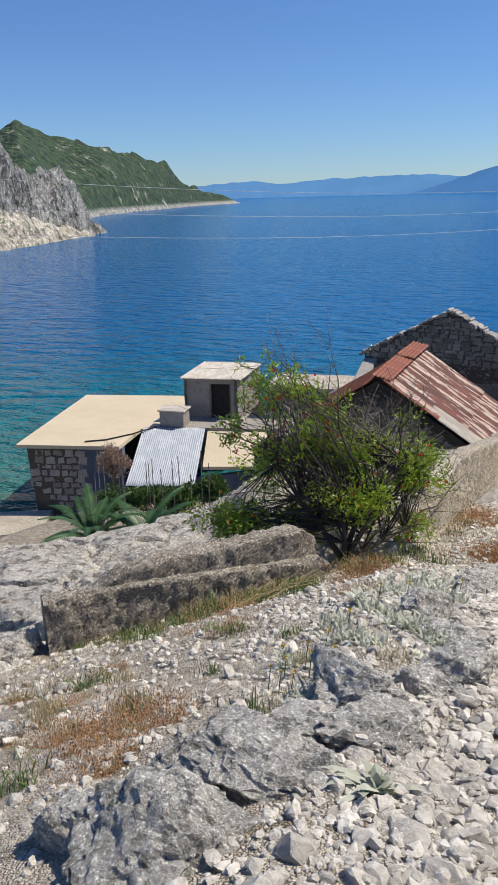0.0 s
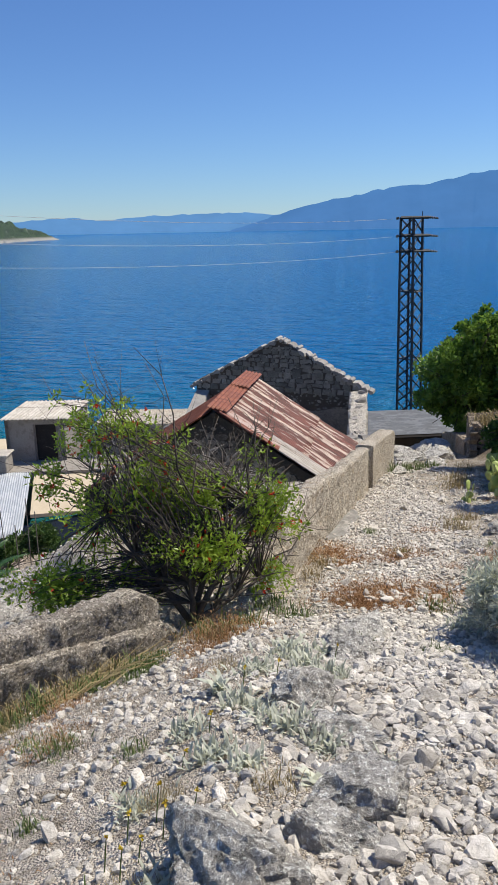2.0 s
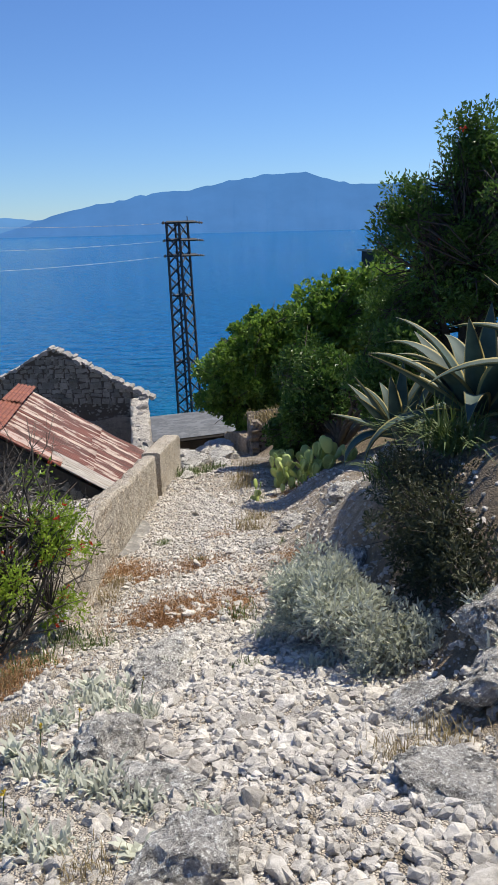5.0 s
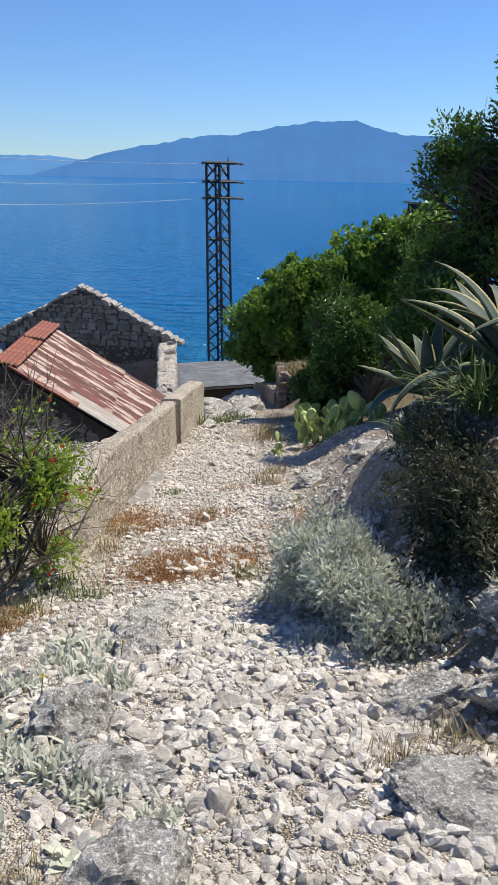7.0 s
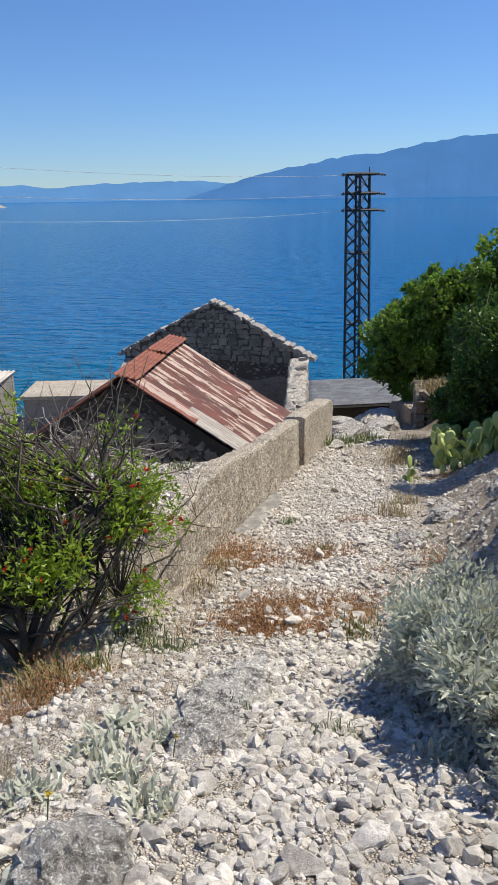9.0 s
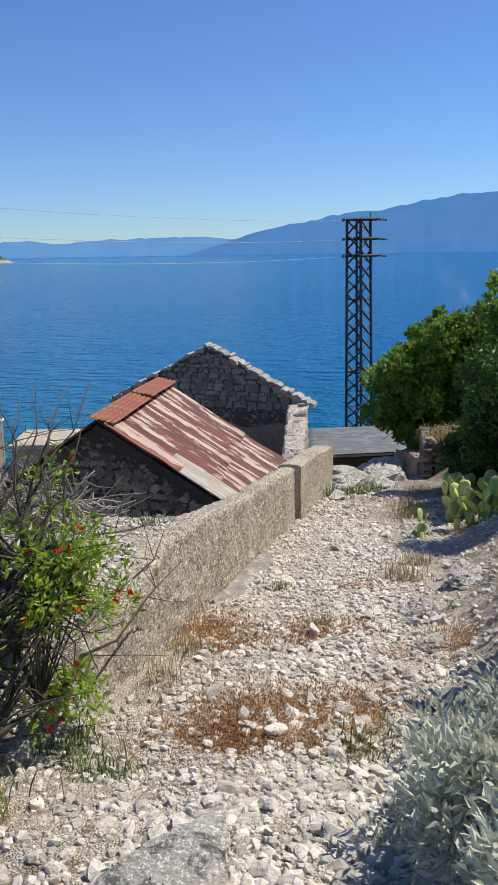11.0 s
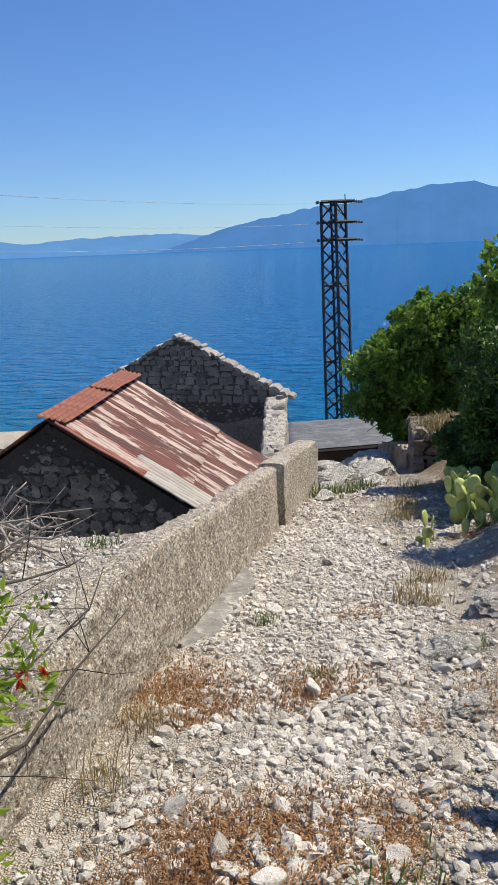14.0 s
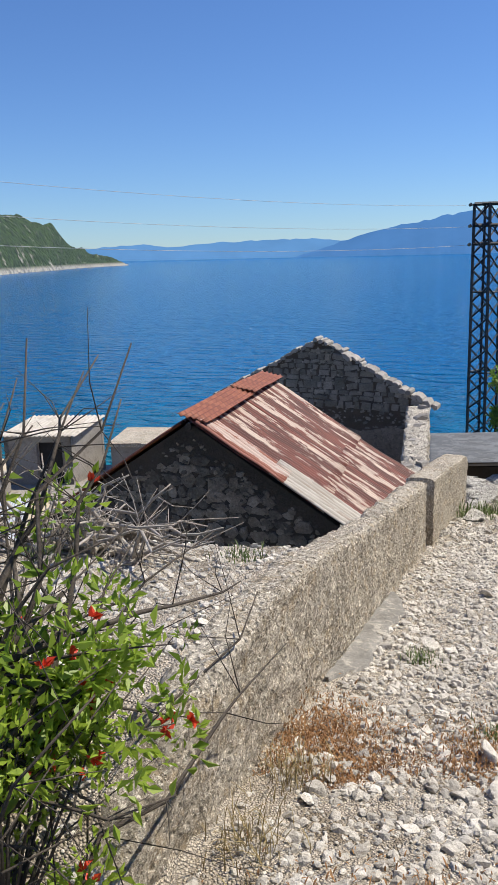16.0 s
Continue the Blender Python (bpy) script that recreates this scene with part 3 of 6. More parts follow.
def gravel(name, label, count, area, sizes, seed, material, keep, lumps=False):
    """Loose stones as one object: chipped icosahedra scattered over the ground."""
    rng = np.random.default_rng(seed)
    g = (1 + 5 ** 0.5) / 2
    base = np.array([(-1, g, 0), (1, g, 0), (-1, -g, 0), (1, -g, 0), (0, -1, g), (0, 1, g), (0, -1, -g), (0, 1, -g), (g, 0, -1), (g, 0, 1), (-g, 0, -1), (-g, 0, 1)]) / 1.9
    tris = np.array([(0, 11, 5), (0, 5, 1), (0, 1, 7), (0, 7, 10), (0, 10, 11), (1, 5, 9), (5, 11, 4), (11, 10, 2), (10, 7, 6), (7, 1, 8),
                     (3, 9, 4), (3, 4, 2), (3, 2, 6), (3, 6, 8), (3, 8, 9), (4, 9, 5), (2, 4, 11), (6, 2, 10), (8, 6, 7), (9, 8, 1)])
    if lumps:
        ball = bmesh.new()
        bmesh.ops.create_icosphere(ball, subdivisions=2, radius=1.0)
        base = np.array([v.co[:] for v in ball.verts])
        tris = np.array([[v.index for v in f.verts] for f in ball.faces])
        ball.free()
    verts, faces = [], []
    x, y = rng.uniform(area[0], area[1], count), rng.uniform(area[2], area[3], count)
    chance = rng.uniform(0, 1, count)
    n = 0
    for i in range(count):
        if chance[i] > keep(x[i], y[i]):
            continue
        s = sizes[0] * (sizes[1] / sizes[0]) ** (rng.uniform() ** 2.2)
        p = base * (1.0 if lumps else rng.uniform(0.68, 1.25, (12, 1)))
        if lumps:
            for cut in range(10):
                way = rng.normal(0, 1, 3)
                way /= np.linalg.norm(way)
                p = p - np.outer(np.maximum(p @ way - rng.uniform(0.34, 0.68), 0) * 0.97, way)
            p = p * rng.uniform(0.94, 1.06, (len(base), 1)) * 1.35
        p = p * np.array([1.0, rng.uniform(0.6, 1.0), rng.uniform(0.4, 0.75)]) * s
        a, b = rng.uniform(0, 6.3), rng.uniform(-0.5, 0.5)
        ca, sa, cb, sb = math.cos(a), math.sin(a), math.cos(b), math.sin(b)
        p = p @ np.array([[cb, 0, sb], [0, 1, 0], [-sb, 0, cb]]) @ np.array([[ca, sa, 0], [-sa, ca, 0], [0, 0, 1]])
        p += np.array([x[i], y[i], ground_z(x[i], y[i]) + 0.22 * s])
        verts.append(p)
        faces.append(tris + len(base) * n)
        n += 1
    ob = raw(name, np.concatenate(verts).tolist(), np.concatenate(faces).tolist(), material)
    return tagged(ob, label, "gravel", kind="stuff")


def on_path(x, y):
    c = float(np.interp(y, CENTRE_Y, CENTRE_X))
    if x > float(np.interp(y, CENTRE_Y, RIGHT_X)) + 0.25:
        return 0.06
    if y > 6.2 and x < float(wall_line(y)) + 0.04:
        return 0.25 if x < float(wall_line(y)) - 0.35 and y < 13 else 0.0
    spread = 0.9 if y < 9 else 1.3
    thick = 0.35 + 0.5 * fbm(x, y, 1.1, 7.7)
    return max(0.12, math.exp(-((x - c - 0.15) / spread) ** 2)) * min(1.0, max(0.15, thick + 0.55))


def world_of(ob):
    m = ob.matrix_basis.copy()
    return world_of(ob.parent) @ ob.matrix_parent_inverse @ m if ob.parent else m


def under(ob, parent):
    """Makes ob, built in place, a part of parent."""
    ob.parent = parent
    ob.matrix_parent_inverse = world_of(parent).inverted()
    return ob


def piece(name, verts, faces, material, parent, label="", smooth=False):
    return under(raw(name, verts, faces, material, None, label, smooth), parent)


# ---- masonry ----
def stone_meshes(material, count=8, seed=40):
    """Squared rubble stones, one unit in size, with a worn, uneven front."""
    made = []
    for n in range(count):
        rng = random.Random(seed + n)
        j = lambda s: rng.uniform(-s, s)
        verts = []
        for y, inset in ((0.5, 0.0), (-0.3, 0.03), (-0.5, 0.14)):
            for x, z in ((-0.5, -0.5), (0.06, -0.5), (0.5, -0.5), (0.5, 0.5), (-0.05, 0.5), (-0.5, 0.5)):
                k = 1 - 2 * inset
                verts.append((x * k + j(0.11), y + j(0.04), z * k + j(0.13)))
        faces = []
        for r in (0, 6):
            faces += [(r + k, r + (k + 1) % 6, r + 6 + (k + 1) % 6, r + 6 + k) for k in range(6)]
        faces.append((17, 16, 15, 14, 13, 12)[::-1])
        made.append(mesh_of("stone", verts, faces, material))
    return made


def rubble_meshes(material, count=10, seed=60):
    """Irregular field stones, one unit in size, with an uneven front."""
    made = []
    for n in range(count):
        rng = random.Random(seed + n)
        k = rng.choice((5, 6, 7))
        rim = [(2 * math.pi * (q + rng.uniform(-0.28, 0.28)) / k, rng.uniform(0.5, 0.74)) for q in range(k)]
        verts = [(r * math.cos(a) * s, y, r * math.sin(a) * s) for y, s in ((0.5, 1.0), (-0.4, 0.98), (-0.5, 0.88)) for a, r in rim]
        faces = [(r * k + q, r * k + (q + 1) % k, (r + 1) * k + (q + 1) % k, (r + 1) * k + q) for r in (0, 1) for q in range(k)]
        faces += [tuple(range(2 * k, 3 * k)), tuple(range(k - 1, -1, -1))]
        made.append(mesh_of("stone", verts, faces, material))
    return made


def masonry(parent, origin, along, out, inside, span, rise, row, width, meshes, seed, depth=0.12, proud=0.02, limit=300, name="stone"):
    """Lays stones as parts of a wall: along is its run, out its outward side; inside(u, z) says where it stands."""
    rng = random.Random(seed)
    along, out = Vector(along).normalized(), Vector(out).normalized()
    z, n = rise[0], 0
    back = world_of(parent).inverted()
    while z < rise[1]:
        h = rng.uniform(*row)
        u = span[0] + rng.uniform(-0.1, 0.0)
        while u < span[1]:
            w = rng.uniform(*width)
            cu, cz = u + w / 2, z + h / 2
            if inside(cu, cz) and n < limit:
                ob = new(name, rng.choice(meshes))
                tip = rng.uniform(-0.2, 0.2)
                a, up = along, Vector((0, 0, 1))
                m = Matrix((a, -out, up)).transposed().to_4x4()
                m = m @ pose(0, 0, 0, 0, math.degrees(tip), 0) @ Matrix.Diagonal((w * rng.uniform(0.82, 0.98), depth, h * rng.uniform(0.78, 1.08), 1))
                m.translation = Vector(origin) + a * cu + up * (cz + rng.uniform(-0.015, 0.015)) + out * (proud - depth / 2 + rng.uniform(-0.012, 0.012))
                ob.parent, ob.matrix_parent_inverse, ob.matrix_basis = parent, back, m
                n += 1
            u += w
        z += h
    return n


def fragments(parent, origin, along, out, inside, span, rise, count, sizes, material, seed, label=""):
    """Small stones and chips bedded in the mortar between the larger ones, as one part."""
    rng = random.Random(seed)
    along, out, up = Vector(along).normalized(), Vector(out).normalized(), Vector((0, 0, 1))
    verts, faces = [], []
    for _ in range(count):
        u, z = rng.uniform(*span), rng.uniform(*rise)
        if not inside(u, z):
            continue
        size = sizes[0] * (sizes[1] / sizes[0]) ** (rng.random() ** 1.6)
        k, tilt, wide = rng.choice((5, 6, 7)), rng.uniform(-0.5, 0.5), rng.uniform(1.0, 1.9)
        proud = rng.uniform(0.004, 0.022)
        i = len(verts)
        rim = [(2 * math.pi * (q + rng.uniform(-0.3, 0.3)) / k, size * rng.uniform(0.6, 1.1)) for q in range(k)]
        for depth, share in ((-0.03, 1.0), (proud * 0.6, 0.98), (proud, 0.8)):
            for a, r in rim:
                x, y = r * wide * share * math.cos(a), r * share * math.sin(a)
                verts.append(Vector(origin) + along * (u + x * math.cos(tilt) - y * math.sin(tilt)) + up * (z + x * math.sin(tilt) + y * math.cos(tilt)) + out * (depth + rng.uniform(0, 0.006)))
        faces += [(i + r * k + q, i + r * k + (q + 1) % k, i + (r + 1) * k + (q + 1) % k, i + (r + 1) * k + q) for r in (0, 1) for q in range(k)]
        faces.append(tuple(range(i + 2 * k, i + 3 * k)))
    return tagged(piece("rubble_infill", verts, faces, material, parent), label, kind="stuff")


def prism(name, outline, direction, thickness, material, parent, label="", grain=0.0):
    """A wall from its outline (points in its plane), thickened along direction."""
    d = Vector(direction).normalized() * thickness
    n = len(outline)
    verts = [Vector(p) for p in outline] + [Vector(p) + d for p in outline]
    faces = [tuple(range(n)), tuple(range(2 * n - 1, n - 1, -1))] + [(k, k + n, (k + 1) % n + n, (k + 1) % n) for k in range(n)]
    return piece(name, verts, faces, material, parent, label)


def corrugated(name, a, b, c, pitch, depth, material, parent, label="", lift=0.0, warp=0.0, seed=0, thick=0.006, steps=10):
    """A corrugated sheet: a the corner, b the end of the run along which the waves follow one another, c the end of the slope."""
    a, b, c = Vector(a), Vector(b), Vector(c)
    e, s = b - a, c - a
    up = e.cross(s).normalized()
    if up.z < 0:
        up = -up
    waves = max(3, int(e.length / pitch))
    cols = waves * 6
    frame_m = Matrix((s.normalized(), up.cross(s.normalized()), up)).transposed().to_4x4()
    frame_m.translation = a
    back = frame_m.inverted()
    verts, faces = [], []
    for layer in (0, -thick):
        for k in range(cols + 1):
            for j in range(steps + 1):
                u, v = k / cols, j / steps
                bend = warp * noise.noise(Vector((u * 2 + seed, v * 2, seed)))
                fray = 0.012 * noise.noise(Vector((u * 9, seed, v))) if j in (0, steps) else 0
                verts.append(back @ (a + e * u + s * (v + fray) + up * (lift + layer + bend + depth * math.sin(u * waves * 2 * math.pi))))
    m, r = (cols + 1) * (steps + 1), steps + 1
    for k in range(cols):
        for j in range(steps):
            i = k * r + j
            faces += [(i, i + r, i + r + 1, i + 1), (m + i, m + i + 1, m + i + r + 1, m + i + r)]
    rim = [k * r for k in range(cols + 1)] + [cols * r + j for j in range(1, r)] + [k * r + steps for k in range(cols - 1, -1, -1)] + [j for j in range(steps - 1, 0, -1)]
    faces += [(p, m + p, m + q, q) for p, q in zip(rim, rim[1:] + rim[:1])]
    ob = raw(name, verts, faces, material, None, label, True)
    ob.matrix_basis = frame_m
    return under(ob, parent)


# ---- walls with worn tops ----
def swept_wall(name, label, line, tops, base, thick, material, grain=0.014, step=0.03, round_top=0.03, category="wall"):
    """A wall along a plan line, its path side on the line, with pitted faces and a worn, rounded top."""
    pts = [Vector(p) for p in line]
    runs = [0.0]
    for a, b in zip(pts, pts[1:]):
        runs.append(runs[-1] + (b - a).length)
    n = max(2, int(runs[-1] / step))
    verts, faces, ring = [], [], 0
    for k in range(n + 1):
        s = runs[-1] * k / n
        p = Vector((np.interp(s, runs, [q.x for q in pts]), np.interp(s, runs, [q.y for q in pts])))
        q = Vector((np.interp(s + 0.05, runs, [q.x for q in pts]), np.interp(s + 0.05, runs, [q.y for q in pts])))
        r = Vector((np.interp(s - 0.05, runs, [q.x for q in pts]), np.interp(s - 0.05, runs, [q.y for q in pts])))
        d = (q - r).normalized()
        side = Vector((-d.y, d.x))
        top = float(np.interp(s / runs[-1], *zip(*tops)))
        low = base(p.x, p.y) if callable(base) else base
        profile = [(0, low - 0.4)] + [(0, low + (top - round_top - low) * f) for f in np.linspace(0, 1, 30)]
        profile += [(round_top * 0.3, top - round_top * 0.3), (round_top, top)] + [(x, top + 0.01) for x in np.linspace(0.2, 0.8, 8) * thick]
        profile += [(thick - round_top, top), (thick, top - round_top)] + [(thick, low + (top - low) * f) for f in (0.6, 0.3, -0.2)]
        ring = len(profile)
        for x, z in profile:
            c = Vector((p.x + side.x * x, p.y + side.y * x, z))
            wear = grain * (noise.fractal(c * 12, 0.5, 2.2, 4) + 0.8 * noise.fractal(c * 2.2, 0.8, 2, 3))
            away = Vector((-side.x, -side.y, 0)) if x < thick / 2 else Vector((side.x, side.y, 0))
            verts.append(c + away * wear + Vector((0, 0, wear * 0.8)))
    for k in range(n):
        for j in range(ring - 1):
            i = k * ring + j
            faces.append((i, i + 1, i + ring + 1, i + ring))
    faces += [tuple(range(ring - 1, -1, -1)), tuple(range(n * ring, (n + 1) * ring))]
    ob = raw(name, verts, faces, material, smooth=True)
    ob.data.set_sharp_from_angle(angle=radians(50))
    return tagged(ob, label, category)


# ---- the ruined stone house ----
APEX, ACROSS, BACK = Vector((-0.45, 14.0, 0)), Vector((0.95, -0.31, 0)), Vector((0.123, 0.9925, 0))


def house_at(u, v, z):
    p = APEX + ACROSS * u + BACK * v
    return Vector((p.x, p.y, z))


def build_house():
    house = thing("stone_house", house_at(0, 5, -5.8), "half-ruined rubble stone house with a rusty sheet roof", "house")
    front = -ACROSS.cross(Vector((0, 0, 1))).normalized()
    front = front if front.y < 0 else -front
    # near gable: rubble with remains of render, colours darkened to deepen its shade
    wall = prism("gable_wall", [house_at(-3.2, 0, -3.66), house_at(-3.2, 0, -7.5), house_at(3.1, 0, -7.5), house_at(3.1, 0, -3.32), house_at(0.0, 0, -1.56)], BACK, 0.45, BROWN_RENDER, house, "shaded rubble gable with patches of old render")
    rng = random.Random(3)
    patchy = lambda u, z: z < -1.86 - (0.57 * u if u > 0 else -0.67 * u) and noise.noise(Vector((u * 3.1, z * 4.3, 5))) > -0.4
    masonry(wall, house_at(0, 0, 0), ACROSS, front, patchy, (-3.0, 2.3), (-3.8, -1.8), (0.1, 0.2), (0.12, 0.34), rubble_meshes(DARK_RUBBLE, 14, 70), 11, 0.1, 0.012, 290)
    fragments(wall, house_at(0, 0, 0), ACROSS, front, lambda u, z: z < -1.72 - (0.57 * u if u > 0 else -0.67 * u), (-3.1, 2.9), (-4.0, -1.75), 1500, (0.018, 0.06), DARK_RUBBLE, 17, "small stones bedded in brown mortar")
    # far gable
    far = prism("gable_wall", [house_at(-3.1, 11.2, -3.3), house_at(-3.1, 11.2, -8.0), house_at(3.15, 11.2, -8.0), house_at(3.15, 11.2, -3.35), house_at(0.1, 11.2, -1.68)], BACK, 0.5, MORTAR, house, "open stone gable of the roofless room")
    masonry(far, house_at(0, 11.2, 0), ACROSS, front, lambda u, z: z < -1.78 - abs(u - 0.1) * 0.53 and z > -3.62, (-3.0, 3.0), (-3.72, -1.7), (0.1, 0.24), (0.14, 0.44), stone_meshes(GABLE_STONE, 14, 90), 12, 0.12, 0.024, 290)
    prism("plaster", [house_at(-2.9, 11.17, -6.5), house_at(2.9, 11.17, -6.5), house_at(2.9, 11.17, -4.1), house_at(2.2, 11.17, -3.95), house_at(1.3, 11.17, -4.15), house_at(0.6, 11.17, -4.0), house_at(-2.9, 11.17, -4.1)], BACK, 0.03, BROWN_PLASTER, house, "brown-grey remains of plaster")
    fragments(far, house_at(0, 11.2, 0), ACROSS, front, lambda u, z: z < -1.72 - abs(u - 0.1) * 0.53, (-3.0, 3.0), (-4.6, -1.7), 900, (0.02, 0.06), GABLE_STONE, 18, "small stones filling the joints")
    # worn capping stones of the far gable
    caps = rubble_meshes(RUBBLE, 7, 130)
    back = world_of(far).inverted()
    for side, reach in ((-1, 3.3), (1, 3.15)):
        s = 0.02
        while s < reach:
            w = rng.uniform(0.07, 0.24)
            ob = new("coping_stone", rng.choice(caps))
            slope = math.atan(0.535)
            p = house_at(0.1 + side * (s + w / 2), 11.42 + rng.uniform(-0.08, 0.05), -1.67 - 0.535 * (s + w / 2) + rng.uniform(-0.04, 0.04))
            turn = math.atan2(ACROSS.y, ACROSS.x)
            m = Matrix.Translation(p) @ Matrix.Rotation(turn, 4, "Z") @ Matrix.Rotation(side * slope + rng.uniform(-0.28, 0.28), 4, "Y") @ Matrix.Diagonal((w * 1.15, rng.uniform(0.42, 0.56), rng.uniform(0.07, 0.15), 1))
            ob.parent, ob.matrix_parent_inverse, ob.matrix_basis = far, back, m
            s += w
    # long walls; the path-side one steps down where the roof has gone
    tops = [(0.0, -3.42), (4.6, -3.5), (4.8, -4.0), (6.2, -3.95), (7.2, -3.8), (8.3, -3.62), (9.6, -3.5), (10.6, -3.36), (11.2, -3.33)]
    side = under(swept_wall("side_wall", "sunlit side wall with a broken pebbly top", [house_at(3.15, 0, 0).xy, house_at(3.15, 11.2, 0).xy], [(v / 11.2, z) for v, z in tops], -7.0, 0.55, RUBBLE_PALE, 0.045, 0.06, 0.05, ""), house)
    line = lambda v: float(np.interp(v, [t[0] for t in tops], [t[1] for t in tops]))
    masonry(side, house_at(3.15, 0, 0), BACK, (0.9925, -0.123, 0), lambda u, z: z < line(u) - 0.1 and u > 4.4, (4.4, 11.1), (-5.6, -3.3), (0.12, 0.22), (0.16, 0.4), stone_meshes(RUBBLE, 6, 150), 14, 0.1, 0.004, 160)
    for k in range(12):
        v = rng.uniform(4.8, 11.1)
        ob = new("loose_stone", rng.choice(caps))
        ob.matrix_basis = Matrix.Translation(house_at(2.88 + rng.uniform(-0.2, 0.2), v, line(v) - 0.02)) @ Euler((rng.uniform(-0.15, 0.15), rng.uniform(-0.15, 0.15), rng.uniform(0, 6))).to_matrix().to_4x4() @ Matrix.Diagonal((rng.uniform(0.16, 0.32), rng.uniform(0.14, 0.26), rng.uniform(0.1, 0.2), 1))
        ob.parent, ob.matrix_parent_inverse = side, world_of(side).inverted()
    prism("side_wall", [house_at(-3.1, 0, -3.8), house_at(-3.1, 8.0, -4.4), house_at(-3.1, 11.2, -3.6), house_at(-3.1, 11.2, -8), house_at(-3.1, 0, -7.5)], ACROSS, 0.5, RUBBLE, house, "far side wall of rubble")
    prism("partition_wall", [house_at(-2.6, 4.4, -3.3), house_at(-2.6, 4.4, -7.5), house_at(2.6, 4.4, -7.5), house_at(2.6, 4.4, -3.25), house_at(0.05, 4.4, -1.85)], BACK, 0.3, RUBBLE, house, "rubble cross wall under the roof edge")
    # roof sheets on the path side
    zr, fall = -1.5, 0.568
    slope = lambda u, v, lift=0.0: house_at(u, v, zr - 0.037 * v - fall * u + lift)
    corrugated("roof_sheet", slope(0.0, -0.12), slope(0.0, 2.3), slope(1.9, -0.12), 0.1, 0.022, RUST, house, "rusty red-brown corrugated sheet with flaking paint", 0.03, 0.03, 1)
    corrugated("roof_sheet", slope(0.0, 2.25), slope(0.0, 4.7), slope(1.9, 2.25), 0.1, 0.022, RUST, house, "rusty red-brown corrugated sheet with flaking paint", 0.04, 0.03, 2)
    corrugated("roof_sheet", slope(1.75, 0.75), slope(1.75, 2.5), slope(3.3, 0.75), 0.1, 0.022, RUST, house, "rust-red corrugated sheet at the eaves", 0.02, 0.03, 3)
    corrugated("roof_sheet", slope(1.75, 2.45), slope(1.75, 4.65), slope(3.3, 2.45), 0.1, 0.022, RUST, house, "rust-red corrugated sheet at the eaves", 0.03, 0.03, 4)
    corrugated("roof_sheet", slope(1.15, -0.16), slope(1.15, 0.62), slope(3.25, -0.16), 0.1, 0.022, RUST_PALE, house, "pale grey corrugated sheet along the gable edge", 0.065, 0.03, 5)
    corrugated("roof_sheet", slope(0.12, -0.2), slope(0.12, 0.42), slope(1.35, -0.2), 0.1, 0.022, RUST_FLAKED, house, "flaked pink-white sheet at the gable top", 0.075, 0.03, 6)
    corrugated("ridge_sheet", house_at(-0.16, -0.15, -1.56), house_at(0.3, -0.15, -1.64), house_at(-0.16, 2.6, -1.66), 0.085, 0.014, RUST_ORANGE, house, "orange rusted sheet laid along the ridge", 0.15, 0.02, 7)
    corrugated("ridge_sheet", house_at(-0.14, 2.5, -1.64), house_at(0.32, 2.5, -1.72), house_at(-0.14, 4.85, -1.75), 0.085, 0.014, RUST_ORANGE, house, "orange rusted sheet laid along the ridge", 0.16, 0.02, 8)
    left = lambda u, v: house_at(u, v, zr - 0.037 * v + 0.66 * u + 0.02)
    corrugated("roof_sheet", left(-0.14, -0.08), left(-0.14, 4.7), left(-3.2, -0.08), 0.1, 0.022, RUST_ORANGE, house, "rusty corrugated sheet on the seaward slope", 0.0, 0.03, 9)
    v, f = [], []
    add_tube(v, f, [house_at(0, -0.05, -1.6), house_at(0, 4.8, -1.78)], [0.05, 0.05])
    piece("ridge_beam", v, f, BARK, house)


build_house()


# ---- concrete garden walls ----
swept_wall("garden_wall", "rough pitted concrete wall running down beside the path", [(0.7, 6.2), (1.0, 7.1), (1.79, 10.1), (2.6, 13.25)],
           [(0, -1.75), (0.03, -1.58), (0.06, -1.4), (0.08, -1.33), (0.1, -1.2), (0.15, -1.14), (0.24, -1.12), (0.324, -1.2), (0.466, -1.41), (0.608, -1.63), (0.907, -2.0), (1, -2.12)], lambda x, y: path_z(y) - 0.1, 0.24, CONCRETE, 0.02)
swept_wall("garden_wall", "short concrete wall end beside the house corner", [(2.72, 13.5), (3.1, 14.75), (3.63, 16.5)], [(0, -2.17), (0.5, -2.38), (0.93, -2.6), (1, -2.72)],
           lambda x, y: path_z(y) - 0.1, 0.36, CONCRETE, 0.014)
swept_wall("low_wall", "crumbling upper course of the low pebbly concrete wall", [(-2.2, 3.85), (-1.72, 4.2), (-0.45, 5.16), (-0.3, 5.36)],
           [(0, -1.32), (0.12, -1.14), (0.3, -1.1), (0.8, -1.08), (0.93, -1.1), (1, -1.24)], -2.3, 0.24, OLD_CONCRETE, 0.02)
swept_wall("wall_footing", "broken lower course of the low pebbly concrete wall", [(-2.52, 3.5), (-1.79, 4.08), (-0.42, 5.06), (-0.1, 5.34)],
           [(0, -1.25), (0.3, -1.28), (0.8, -1.38), (0.95, -1.42), (1, -1.55)], -2.5, 0.2, OLD_CONCRETE, 0.026)


